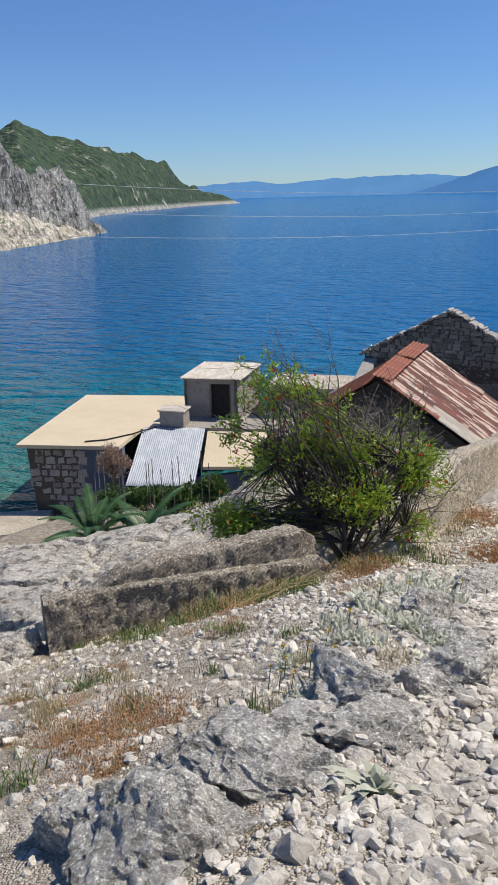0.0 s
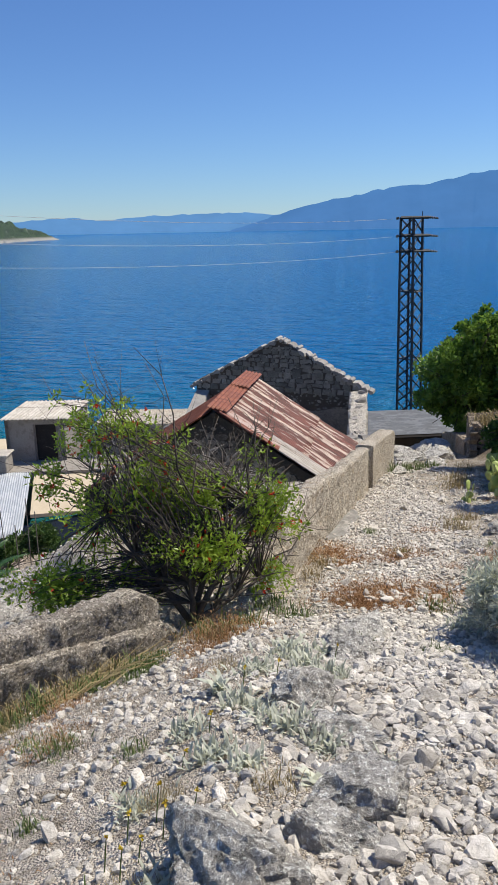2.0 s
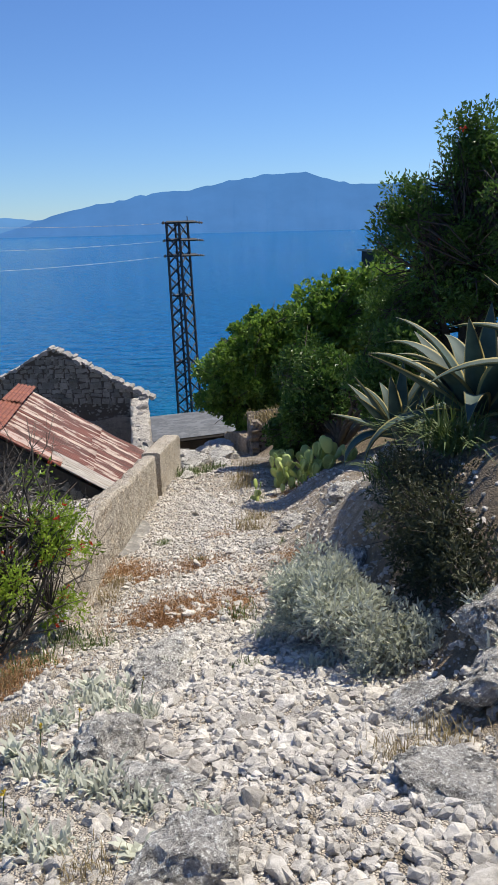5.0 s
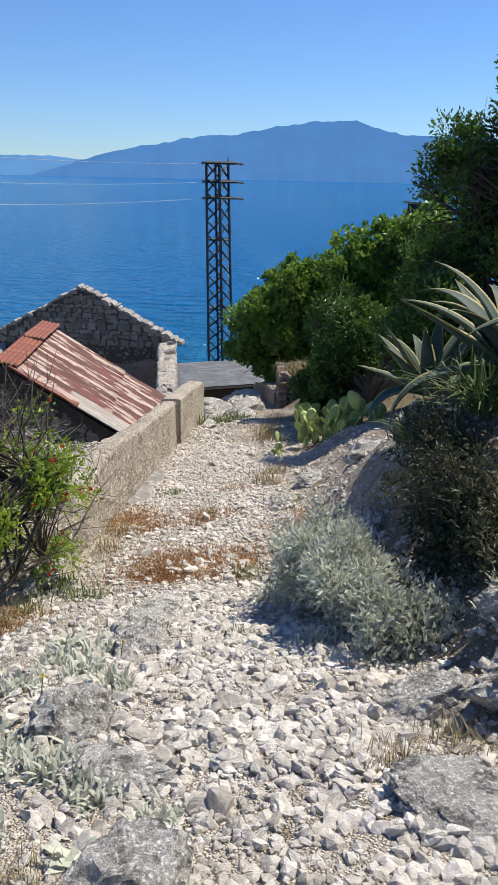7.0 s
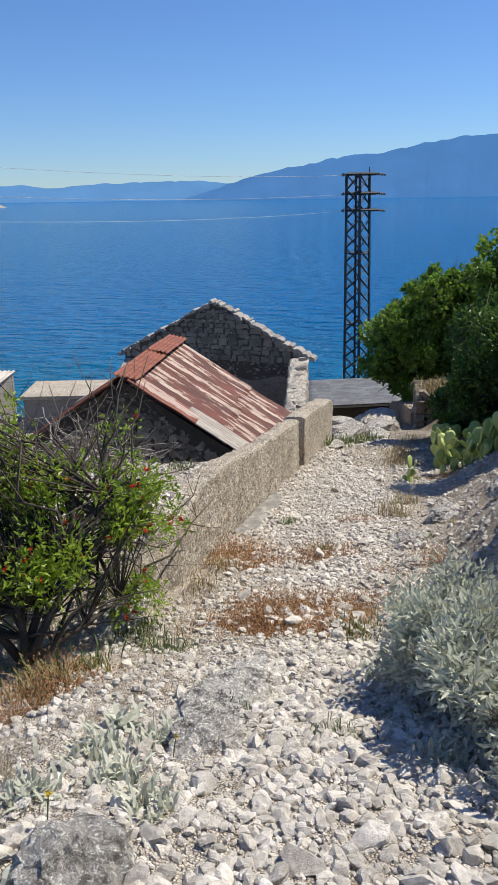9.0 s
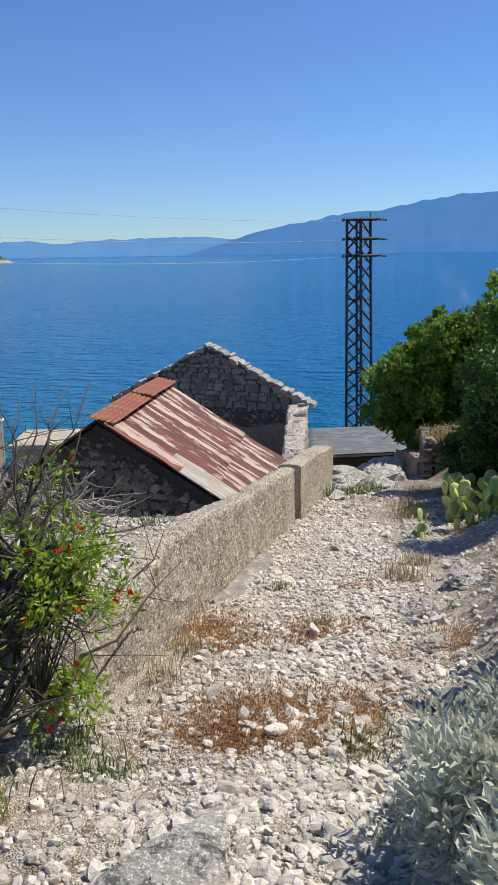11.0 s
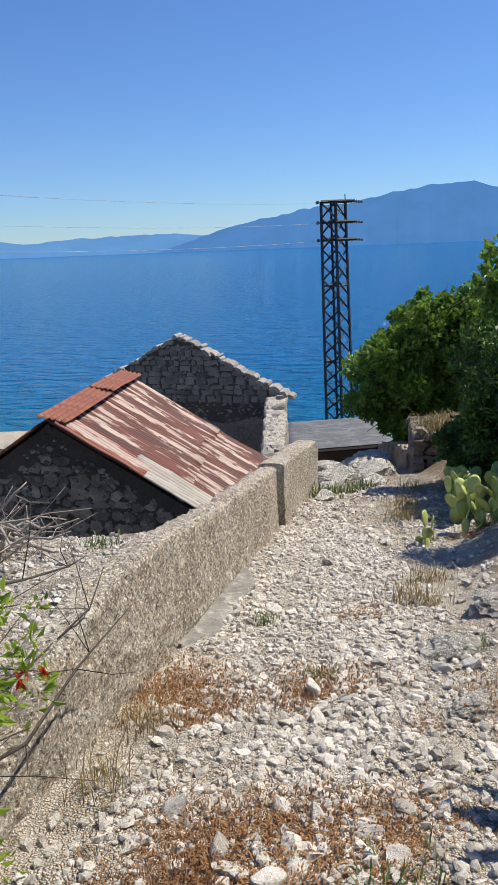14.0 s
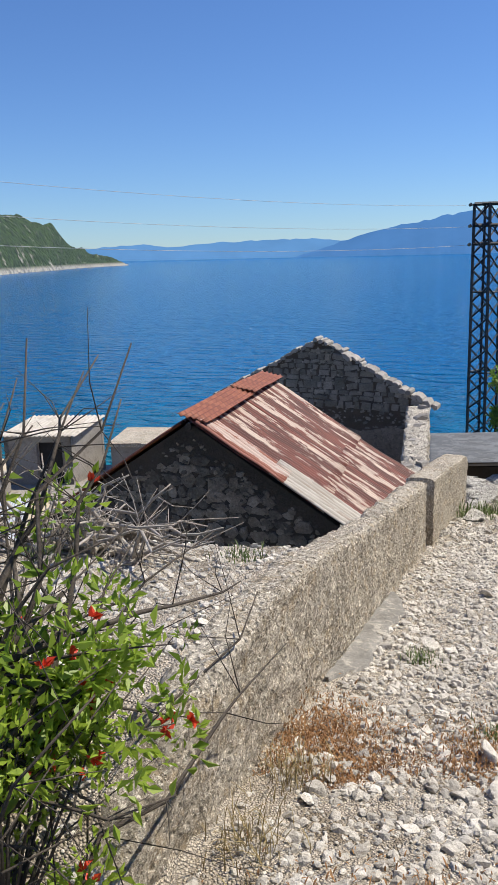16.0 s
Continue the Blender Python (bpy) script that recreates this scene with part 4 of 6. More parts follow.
def concrete_strip():
    """Worn remains of a concrete footing along the foot of the garden wall."""
    verts, faces, rows, cols = [], [], 70, 8
    for k in range(rows + 1):
        y = 8.7 + 2.3 * k / rows
        wide = (0.22 + 0.09 * fbm(1.0, y, 2.0, 5.0)) * min(1.0, 6 * min(k, rows - k) / rows + 0.15)
        for j in range(cols + 1):
            x = float(wall_line(y)) + 0.01 + wide * j / cols
            edge = 0.035 if j < cols else -0.06
            verts.append((x, y, ground_z(x, y) + edge + 0.012 * fbm(x, y, 9.0, 2.0)))
    for k in range(rows):
        for j in range(cols):
            i = k * (cols + 1) + j
            faces.append((i, i + 1, i + cols + 2, i + cols + 1))
    tagged(raw("concrete_strip", verts, faces, OLD_STRIP, smooth=True), "worn smooth grey concrete strip along the wall foot", "concrete", kind="structure")


OLD_STRIP = mineral("smooth_old_concrete", (0.15, 0.14, 0.125), (0.24, 0.23, 0.21), (0.36, 0.345, 0.315), 2.4, 40, bump=0.5, stain=(0.42, 0.39, 0.34))
concrete_strip()


def outcrop():
    """Bare limestone shelf behind the low wall, fissured, with a broken far edge."""
    xs, ys = np.arange(-6.4, -0.75, 0.045), np.arange(4.0, 8.7, 0.045)
    verts, faces, w = [], [], len(xs)
    for y in ys:
        for x in xs:
            p = Vector((x * 0.9 + 0.5 * y, y * 1.3 - 0.3 * x, 1.7))
            gaps = noise.voronoi(p * 1.15 + Vector((0.3, 0.2, 0)) * noise.noise(p * 2.0))[0]
            z = -1.74 + 0.133 * (x + 1.7) - 0.099 * (y - 5.0)
            z += 0.07 * noise.fractal(p * 0.8, 0.8, 2.1, 5) + 0.025 * noise.fractal(p * 6.0, 0.6, 2.2, 4)
            z += 0.1 * noise.noise(Vector((round(p.x * 1.3), round(p.y * 1.1), 3.0))) - 0.13 * math.exp(-16 * (gaps[1] - gaps[0]))
            far = -0.486 * x + 0.874 * y - 7.9 + 0.35 * noise.noise(p * 1.4)
            near = 5.36 + 0.756 * (x + 0.45) - y if x > -2.4 else 3.9 - 0.35 * (x + 2.4) - y
            z -= 3.4 * float(smoothstep(0.0, 0.9, far)) + 1.5 * float(smoothstep(0.0, 0.3, near)) + 1.2 * float(smoothstep(-1.15, -0.8, x)) + 2.5 * float(smoothstep(-5.4, -6.3, x))
            verts.append((x, y, z))
    for k in range(len(ys) - 1):
        for j in range(w - 1):
            i = k * w + j
            faces.append((i, i + 1, i + w + 1, i + w))
    ob = raw("rock_outcrop", verts, faces, SHELF, smooth=True)
    ob.data.set_sharp_from_angle(angle=radians(35))
    tagged(ob, "broad bare grey limestone shelf behind the low wall", "rock", kind="structure")


SHELF = mineral("bare_limestone_shelf", (0.2, 0.185, 0.16), (0.42, 0.395, 0.345), (0.62, 0.59, 0.535), 1.6, 24, bump=1.0, depth=0.06, stain=(0.4, 0.35, 0.28), cracks=7.0)
outcrop()


# ---- lattice pylon and cables ----
def build_pylon():
    x0, y0, w = 6.77, 35.3, 1.0
    low, high = -9.5, 2.38
    tower = thing("power_pylon", (x0 + 0.5, y0 + 0.5, low), "dark steel lattice power pylon by the shore", "pylon")
    lean = 0.13
    # the square mast stands corner on to the path
    corner = ((-0.5, 0.0), (0.0, -0.5), (0.5, 0.0), (0.0, 0.5))

    def at(k, z):
        wide = w + 0.16 * (high - z) / 9
        return Vector((x0 + 0.5 + lean * (high - z) / 9 + 0.5 * (wide - w) + corner[k][0] * wide, y0 + 0.5 + corner[k][1] * wide, z))

    def bar(name, a, b, r, label=""):
        v, f = [], []
        add_tube(v, f, [a, b], [r, r], 4)
        return piece(name, v, f, STEEL, tower, label)

    for k in range(4):
        bar("leg", at(k, low), at(k, high), 0.062)
    for z in np.arange(low + 0.05, high - 0.3, 0.62):
        for a, b in ((0, 1), (1, 2)):
            bar("brace", at(a, z), at(b, z + 0.62), 0.04)
            bar("brace", at(b, z), at(a, z + 0.62), 0.04)
        bar("brace", at(2, z), at(3, z + 0.62), 0.02)
        bar("brace", at(3, z + 0.62), at(0, z), 0.02)
    for z in (-4.2, -1.0):
        for k in range(4):
            bar("strut", at(k, z), at((k + 1) % 4, z), 0.035)
    for z in (2.36, 1.56, 0.86):
        arm = bar("crossarm", at(0, z), at(2, z) + Vector((0.3, 0, 0)), 0.07)
        bar("crossarm", at(1, z) - Vector((0.3, 0, 0)), at(1, z) + Vector((0.8, 0, 0)), 0.05)
        for dx in (-0.1, 1.3):
            v, f = [], []
            tip = 0.42 if dx > 0 else -0.12
            p = at(0, z) + Vector((dx, -0.02, 0.0))
            pts = [p + Vector((tip * k / 8, -0.06 * k / 8, -0.05 * k / 8)) for k in range(9)]
            add_tube(v, f, pts, [0.03, 0.07, 0.03, 0.07, 0.03, 0.07, 0.03, 0.055, 0.02], 8)
            under(raw("insulator", v, f, PORCELAIN, None, "glazed disc insulator string"), arm)
    bar("spike", at(2, high), at(2, high + 0.25), 0.02)
    bm = bmesh.new()
    add_box(bm, at(2, -6.1) + Vector((0.02, -0.1, 0)), at(2, -5.75) + Vector((0.28, 0.1, 0)), bevel=0.02)
    under(part("meter_box", bm, ZINC_WHITE, None, "small pale metal box on the leg"), tower)
    for z in (2.36, 1.56, 0.86):
        v, f = [], []
        a = at(0, z) + Vector((-0.35, -0.08, -0.05))
        pts = []
        for k in range(41):
            s = 58.0 * k / 40
            pts.append(a + Vector((-0.7071 * s, -0.7071 * s, -0.03 * s + 0.00207 * s * s)))
        add_tube(v, f, pts, [0.006] * 41, 5)
        tagged(raw("power_cable", v, f, ZINC_WHITE), "thin grey overhead cable from the pylon", "cable", "overhead cables")


build_pylon()


# ---- grey-roofed shed below the path ----
def build_shed():
    shed = thing("shed", (6.4, 30, -7.5), "low shed with a grey corrugated metal roof", "shed")
    corrugated("roof_sheet", (4.2, 28.1, -6.0), (4.6, 31.9, -5.9), (8.1, 28.5, -6.0), 0.14, 0.02, ZINC, shed, "grey corrugated metal sheet", 0, 0.02, 21)
    # Front wall takes the dark mortar colour as painted shade below the eaves.
    prism("wall", [(4.3, 28.35, -6.08), (8.0, 28.75, -6.08), (8.0, 28.75, -8.6), (4.3, 28.35, -8.6)], (-0.1, 1, 0), 0.25, MORTAR, shed)
    prism("wall", [(4.3, 28.35, -6.08), (4.6, 31.7, -6.0), (4.6, 31.7, -9.5), (4.3, 28.35, -8.6)], (1, 0, 0), 0.25, DARK_RUBBLE, shed)
    prism("wall", [(7.75, 28.72, -6.08), (8.1, 31.7, -6.0), (8.1, 31.7, -9.5), (7.75, 28.72, -8.6)], (1, 0, 0), 0.25, DARK_RUBBLE, shed)
    v, f = [], []
    add_tube(v, f, [(4.2, 28.05, -6.08), (8.1, 28.45, -6.08)], [0.06, 0.06], 4)
    piece("eaves_beam", v, f, BLACK, shed)


build_shed()


# ---- the cottage on the shore ----
def build_cottage():
    c = thing("shore_cottage", (-13, 30, -11.2), "flat-roofed stone cottage by the water with a sand-coloured roof", "house")
    deck = [(-16.85, 25.35), (-17.7, 33.9), (-9.0, 35.0), (-8.6, 29.3), (-12.35, 28.5), (-12.3, 25.95)]
    verts = [(x, y, -7.72) for x, y in deck] + [(x, y, -7.88) for x, y in deck]
    n = len(deck)
    faces = [tuple(range(n - 1, -1, -1)), tuple(range(n, 2 * n))] + [(k, (k + 1) % n, n + (k + 1) % n, n + k) for k in range(n)]
    piece("roof_slab", verts, faces, TAN_ROOF, c, "smooth sand-coloured flat roof")
    wall = prism("wall", [(-16.6, 25.75, -7.88), (-14.3, 26.0, -7.88), (-14.3, 26.0, -11.9), (-16.3, 25.75, -11.9)], (-0.1, 1, 0), 0.4, MORTAR, c, "squared stone wall")
    masonry(wall, (-16.6, 25.75, 0), (2.3, 0.25, 0), (0.1, -1, 0), lambda u, z: u > 0.12 + max(0, -z - 8) * 0.08, (0.05, 2.35), (-11.3, -8.1), (0.24, 0.36), (0.3, 0.62), stone_meshes(RUBBLE, 6, 210), 31, 0.12, 0.01, 90)
    prism("wall", [(-14.3, 26.05, -7.88), (-12.3, 26.28, -7.88), (-12.3, 26.28, -11.5), (-14.3, 26.05, -11.5)], (-0.1, 1, 0), 0.35, BLUE_WALL, c, "dark blue painted wall in the shade of the roof")
    prism("wall", [(-16.6, 25.8, -7.88), (-17.4, 33.6, -7.88), (-17.4, 33.6, -13), (-16.3, 25.8, -12)], (1, 0, 0), 0.4, RUBBLE, c)
    prism("wall", [(-17.4, 33.5, -7.88), (-9.2, 34.6, -7.88), (-9.2, 34.6, -13), (-17.4, 33.5, -13)], (0.1, -1, 0), 0.4, RUBBLE, c)
    prism("terrace", [(-11.6, 28.7, -7.62), (-6.2, 29.2, -7.62), (-4.5, 33.0, -7.62), (-11.0, 33.6, -7.62)], (0, 0, -1), 0.6, PLASTER, c, "concrete terrace by the roof hut")
    # cables lying on the roof edge
    v, f = [], []
    add_tube(v, f, [(-14.0, 26.2, -7.68), (-13.2, 26.6, -7.68), (-12.4, 27.6, -7.68), (-11.6, 28.6, -7.6)], [0.035] * 4, 5)
    piece("hose", v, f, BLACK, c, "black hose along the roof edge")
    # lean-to roofs
    corrugated("lean_to_roof", (-12.2, 28.5, -7.76), (-9.4, 29.0, -7.76), (-11.45, 24.5, -9.0), 0.09, 0.012, ZINC_WHITE, c, "white corrugated lean-to roof", 0.14, 0.02, 22)
    prism("lean_to_slab", [(-9.3, 29.0, -7.74), (-6.6, 29.2, -7.74), (-5.6, 26.3, -8.28), (-8.5, 25.7, -8.28)], (0, 0, -1), 0.14, TAN_ROOF, c, "sand-coloured sloping slab")
    prism("wall", [(-11.3, 25.0, -9.1), (-5.7, 26.5, -8.45), (-5.7, 26.5, -11), (-11.3, 25.0, -11)], (-0.1, 1, 0), 0.25, BLUE_WALL, c)
    # hut on the terrace
    hut = thing("roof_hut", (-9.3, 31, -7.6), "small rendered roof hut with a corrugated top and dark doorway", "hut")
    fl, fr, bl, br = Vector((-10.85, 30.4, 0)), Vector((-8.3, 30.55, 0)), Vector((-10.5, 32.6, 0)), Vector((-7.75, 32.75, 0))
    z0, z1, zb = -7.65, -5.76, -5.56
    at = lambda p, z: (p.x, p.y, z)
    mid = lambda a, b, t: a.lerp(b, t)
    d0, d1 = mid(fl, fr, 0.49), mid(fl, fr, 0.87)
    depth = (bl - fl)
    prism("wall", [at(fl, z0), at(d0, z0), at(d0, z1), at(fl, z1)], depth, 0.16, PLASTER, hut)
    prism("wall", [at(d1, z0), at(fr, z0), at(fr, z1), at(d1, z1)], depth, 0.16, PLASTER, hut)
    prism("lintel", [at(d0, z1 - 0.22), at(d1, z1 - 0.22), at(d1, z1), at(d0, z1)], depth, 0.16, PLASTER, hut)
    prism("wall", [at(fl, z0), at(bl, z0), at(bl, zb), at(fl, z1)], fr - fl, 0.16, PLASTER, hut)
    prism("wall", [at(fr, z0), at(br, z0), at(br, zb), at(fr, z1)], fl - fr, 0.16, PLASTER, hut)
    prism("wall", [at(bl, z0), at(br, z0), at(br, zb), at(bl, zb)], -depth, 0.16, PLASTER, hut)
    inner = depth.normalized() * 0.14
    prism("door", [at(d0 + inner, z0), at(d1 + inner, z0), at(d1 + inner, z1 - 0.22), at(d0 + inner, z1 - 0.22)], depth, 0.04, BLACK, hut, "dark timber door")
    for t in (0.0, 1.0):
        p = mid(d0, d1, t)
        v, f = [], []
        add_tube(v, f, [at(p - inner * 0.1, z0), at(p - inner * 0.1, z1 - 0.2)], [0.035, 0.035], 4)
        piece("door_post", v, f, WOOD_GREY, hut)
    corrugated("roof_sheet", (-11.0, 30.2, -5.72), (-8.05, 30.35, -5.72), (-10.6, 32.8, -5.47), 0.17, 0.03, ZINC_TAN, hut, "pale corrugated cement sheet", 0.02, 0.0, 24)
    # tank box beside the hut
    box = thing("roof_tank", (-10.9, 29.2, -7.62), "grey concrete box with a lid on the roof", "tank")
    bm = bmesh.new()
    add_box(bm, (-11.5, 28.75, -7.62), (-10.35, 29.6, -6.92), bevel=0.03)
    under(part("body", bm, PLASTER), box)
    bm = bmesh.new()
    add_box(bm, (-11.58, 28.68, -6.917), (-10.27, 29.68, -6.84), bevel=0.02)
    under(part("lid", bm, ZINC_TAN, None, "pale slab lid"), box)
    # low concrete block building between the cottage and the ruin
    ann = thing("annex", (-4.5, 30, -8), "low grey concrete annex beside the hut", "building")
    prism("wall", [(-7.0, 31.2, -6.3), (-2.2, 31.4, -6.35), (-2.2, 31.4, -10), (-7.0, 31.2, -10)], (0, 1, 0), 2.6, PLASTER, ann)
    prism("parapet", [(-7.1, 31.1, -6.16), (-2.1, 31.3, -6.2), (-2.1, 31.3, -6.346), (-7.1, 31.1, -6.296)], (0, 1, 0), 2.8, CONCRETE, ann)
    quay = thing("quay", (-16, 23.5, -11), "pale concrete quay edge by the water", "quay")
    prism("slab", [(-19.5, 21.0, -10.8), (-15.0, 23.6, -10.8), (-15.6, 25.7, -10.8), (-20.0, 24.5, -10.9)], (0, 0, -1), 1.2, CONCRETE, quay)


build_cottage()


def far_building():
    b = thing("far_building", (22, 46, -4), "flat-roofed dark building far behind the trees", "building")
    prism("wall", [(22.4, 45, 0.35), (23, 45, 0.3), (23, 45, -8), (22.4, 45, -8)], (0, 1, 0), 4, BLACK, b)
    prism("roof_slab", [(22.2, 44.7, 0.5), (23.3, 44.7, 0.45), (23.3, 44.7, 0.354), (22.2, 44.7, 0.354)], (0, 1, 0), 4.6, PLASTER, b)
    v, f = [], []
    for k in range(4):
        add_tube(v, f, [(22.3 + k * 0.32, 44.8, 0.45), (22.3 + k * 0.32, 44.8, 0.75)], [0.02, 0.02], 4)
    add_tube(v, f, [(22.25, 44.8, 0.75), (23.2, 44.8, 0.73)], [0.02, 0.02], 4)
    piece("railing", v, f, STEEL, b)


far_building()


# ---- stone terrace beside the path's far end ----
def build_terrace():
    t = thing("stone_terrace", (7.0, 20.2, -4.6), "low dry-stone terrace beside the end of the path", "stone terrace")
    body = prism("wall", [(6.28, 19.66, -3.52), (6.28, 19.66, -5.6), (8.6, 19.0, -5.4), (8.6, 19.0, -3.2)], (0.2, 1, 0), 2.0, BROWN_RENDER, t, "earth core behind the stones")
    front = (-0.27, -0.96, 0)
    # Dark rubble chosen so the fig tree's shade is in the stone colour.
    masonry(body, (6.25, 19.66, 0), (0.96, -0.27, 0), front, lambda u, z: z < -3.46 + 0.12 * u + 0.1 * math.sin(u * 7), (0.0, 2.2), (-4.9, -3.1), (0.09, 0.24), (0.12, 0.4), rubble_meshes(DARK_RUBBLE, 12, 310), 41, 0.25, 0.06, 140)
    masonry(body, (6.68, 21.6, 0), (-0.2, -0.98, 0), (-0.98, 0.2, 0), lambda u, z: z < -3.5, (0.0, 1.95), (-4.9, -3.2), (0.1, 0.26), (0.14, 0.4), rubble_meshes(DARK_RUBBLE, 8, 320), 42, 0.2, 0.04, 90)
    swept_wall("rubble_wall", "dark low rubble wall between the terrace and the shed", [(6.85, 21.2), (7.2, 25.0), (7.8, 28.3)], [(0, -4.3), (0.3, -4.6), (0.6, -5.2), (1, -6.0)], -9.0, 0.35, DARK_RUBBLE, 0.06, 0.08)


build_terrace()


# ---- plants ----
def leaves(places, outward, size, shape, seed, upright=0.35, fold=0.25):
    """Folded leaves at the places, as vertices and faces; shape: width over length."""
    rng = np.random.default_rng(seed)
    n = len(places)
    d = np.asarray(outward, float) + rng.normal(0, 0.75, (n, 3))
    d[:, 2] += upright
    d /= np.linalg.norm(d, axis=1, keepdims=True) + 1e-9
    s = np.cross(d, rng.normal(0, 1, (n, 3)))
    s /= np.linalg.norm(s, axis=1, keepdims=True) + 1e-9
    up = np.cross(s, d)
    length = size * rng.uniform(0.6, 1.3, (n, 1))
    p = np.asarray(places, float)
    mid = p + d * length * 0.5
    w = s * length * shape / 2
    tip = p + d * length - up * length * 0.15
    verts = np.stack([p, mid + w + up * length * fold * shape, tip, mid - w + up * length * fold * shape], 1).reshape(-1, 3)
    i = np.arange(n)[:, None] * 4
    faces = np.concatenate([i + [0, 1, 2], i + [0, 2, 3]]).tolist()
    return verts.tolist(), faces


def shrub(name, base, clumps, label, leaf, leaf_size, leaf_shape, per, spread, seed, trunk=0.05, limbs=6, bare=(), flowers=0, flower_size=0.03, bark=BARK, category="shrub", flower_material=None, upright=0.35, group="", sprigs=3):
    """A plant: limbs from the base to clumps of leaves; clumps: (centre, radius); bare: tips of leafless twigs."""
    rng = random.Random(seed)
    plant = thing(name, base, label, category, group)
    base = Vector(base)
    v, f = [], []
    hubs = []
    order = list(clumps)
    rng.shuffle(order)
    for k in range(limbs):
        c, r = order[k % len(order)]
        mid = base.lerp(Vector(c), 0.5) + Vector((rng.uniform(-0.12, 0.12), rng.uniform(-0.12, 0.12), rng.uniform(0, 0.2))) * (Vector(c) - base).length * 0.6
        pts = [base + Vector((rng.uniform(-1, 1), rng.uniform(-1, 1), -1.0)) * trunk, base.lerp(mid, 0.5) + Vector((rng.uniform(-1, 1), rng.uniform(-1, 1), 0)) * trunk, mid, mid.lerp(Vector(c), 0.6) + Vector((0, 0, trunk)), Vector(c)]
        add_tube(v, f, pts, [trunk, trunk * 0.8, trunk * 0.55, trunk * 0.35, trunk * 0.15], 7)
        hubs += pts[1:4]
    for c, r in clumps:
        near = rng.choice(sorted(hubs, key=lambda h: (h - Vector(c)).length)[:7])
        for q in range(sprigs):
            tip = Vector(c) + Vector((rng.gauss(0, 1), rng.gauss(0, 1), rng.gauss(0, 0.8))) * r * 0.7
            mid = near.lerp(tip, 0.55) + Vector((rng.uniform(-1, 1), rng.uniform(-1, 1), rng.uniform(-0.3, 1))) * 0.15 * (tip - near).length
            add_tube(v, f, [near, mid, tip], [trunk * 0.22, trunk * 0.14, trunk * 0.06], 4)
    for tip in bare:
        tip = Vector(tip)
        near = rng.choice(sorted(hubs, key=lambda h: (h - tip).length)[:12])
        pts = [near.lerp(tip, k / 6) + Vector((rng.uniform(-1, 1), rng.uniform(-1, 1), rng.uniform(-1, 1))) * 0.065 * (k % 6 > 0) * (tip - near).length for k in range(7)]
        add_tube(v, f, pts, [trunk * (0.4 - 0.053 * k) for k in range(7)], 5)
        for k in (2, 3, 4, 5):
            for q in range(2):
                end = pts[k] + Vector((rng.gauss(0, 1), rng.gauss(0, 1), rng.gauss(0.3, 0.8))) * 0.14 * (tip - near).length
                bend = pts[k].lerp(end, 0.5) + Vector((rng.gauss(0, 1), rng.gauss(0, 1), rng.gauss(0, 1))) * 0.02
                add_tube(v, f, [pts[k], bend, end], [trunk * 0.08, trunk * 0.055, trunk * 0.025], 4)
    piece("stem", v, f, bark, plant, "", True)
    places, outs = [], []
    for c, r in clumps:
        for q in range(int(per * r / spread)):
            d = Vector((rng.gauss(0, 1), rng.gauss(0, 1), rng.gauss(0, 0.85)))
            d = d.normalized() * (rng.uniform(0.15, 1.15) ** 0.6) * r
            places.append(tuple(Vector(c) + d))
            outs.append(tuple(d.normalized()))
    lv, lf = leaves(places, outs, leaf_size, leaf_shape, seed, upright)
    tagged(piece("foliage", lv, lf, leaf, plant), kind="stuff")
    if flowers:
        for q in range(flowers):
            c, r = rng.choice(clumps)
            d = Vector((rng.gauss(0, 1), rng.gauss(-0.4, 1), rng.gauss(0.1, 0.8))).normalized() * r * rng.uniform(0.8, 1.1)
            fv, ff = leaves([tuple(Vector(c) + d)] * 7, [tuple(d.normalized())] * 7, flower_size, 0.6, seed + q, 0.2)
            piece("flower", fv, ff, flower_material or RED, plant)
    return plant


def cloud(rng, centre, radii, count, r, lower=-0.5, inner=0.45, wild=0.3):
    """Clump centres near the surface of an uneven ellipsoid."""
    out = []
    while len(out) < count:
        d = Vector((rng.gauss(0, 1), rng.gauss(0, 1), rng.gauss(0, 1))).normalized()
        if d.z < lower:
            continue
        k = rng.uniform(inner, 1.0) * (1.0 - wild / 2 + wild * noise.noise(d * 2.1 + Vector(centre)))
        out.append(((centre[0] + d.x * radii[0] * k, centre[1] + d.y * radii[1] * k, centre[2] + d.z * radii[2] * k), r * rng.uniform(0.7, 1.25)))
    return out


rng = random.Random(8)
# pomegranate beside the low wall: leafy below, twiggy above
pome = cloud(rng, (-0.35, 6.2, -0.62), (1.5, 0.8, 1.0), 175, 0.14, -0.95, 0.3, 0.9)
pome += cloud(rng, (-0.55, 5.95, -1.25), (1.0, 0.4, 0.35), 36, 0.12, -0.9, 0.1, 0.4)
pome += cloud(rng, (-1.3, 5.72, -1.3), (0.58, 0.34, 0.3), 64, 0.12, -0.9, 0.1)
pome += cloud(rng, (0.05, 5.75, -0.95), (0.6, 0.3, 0.45), 30, 0.12, -0.9, 0.05, 0.5)
pome += cloud(rng, (0.66, 6.25, -0.78), (0.5, 0.45, 0.5), 60, 0.1, -0.9, 0.05, 0.5)
pome += cloud(rng, (0.6, 6.1, -1.35), (0.4, 0.3, 0.28), 16, 0.09, -0.9, 0.1)
pome += cloud(rng, (-0.75, 6.3, 0.0), (0.8, 0.5, 0.55), 36, 0.09, -0.8, 0.3)
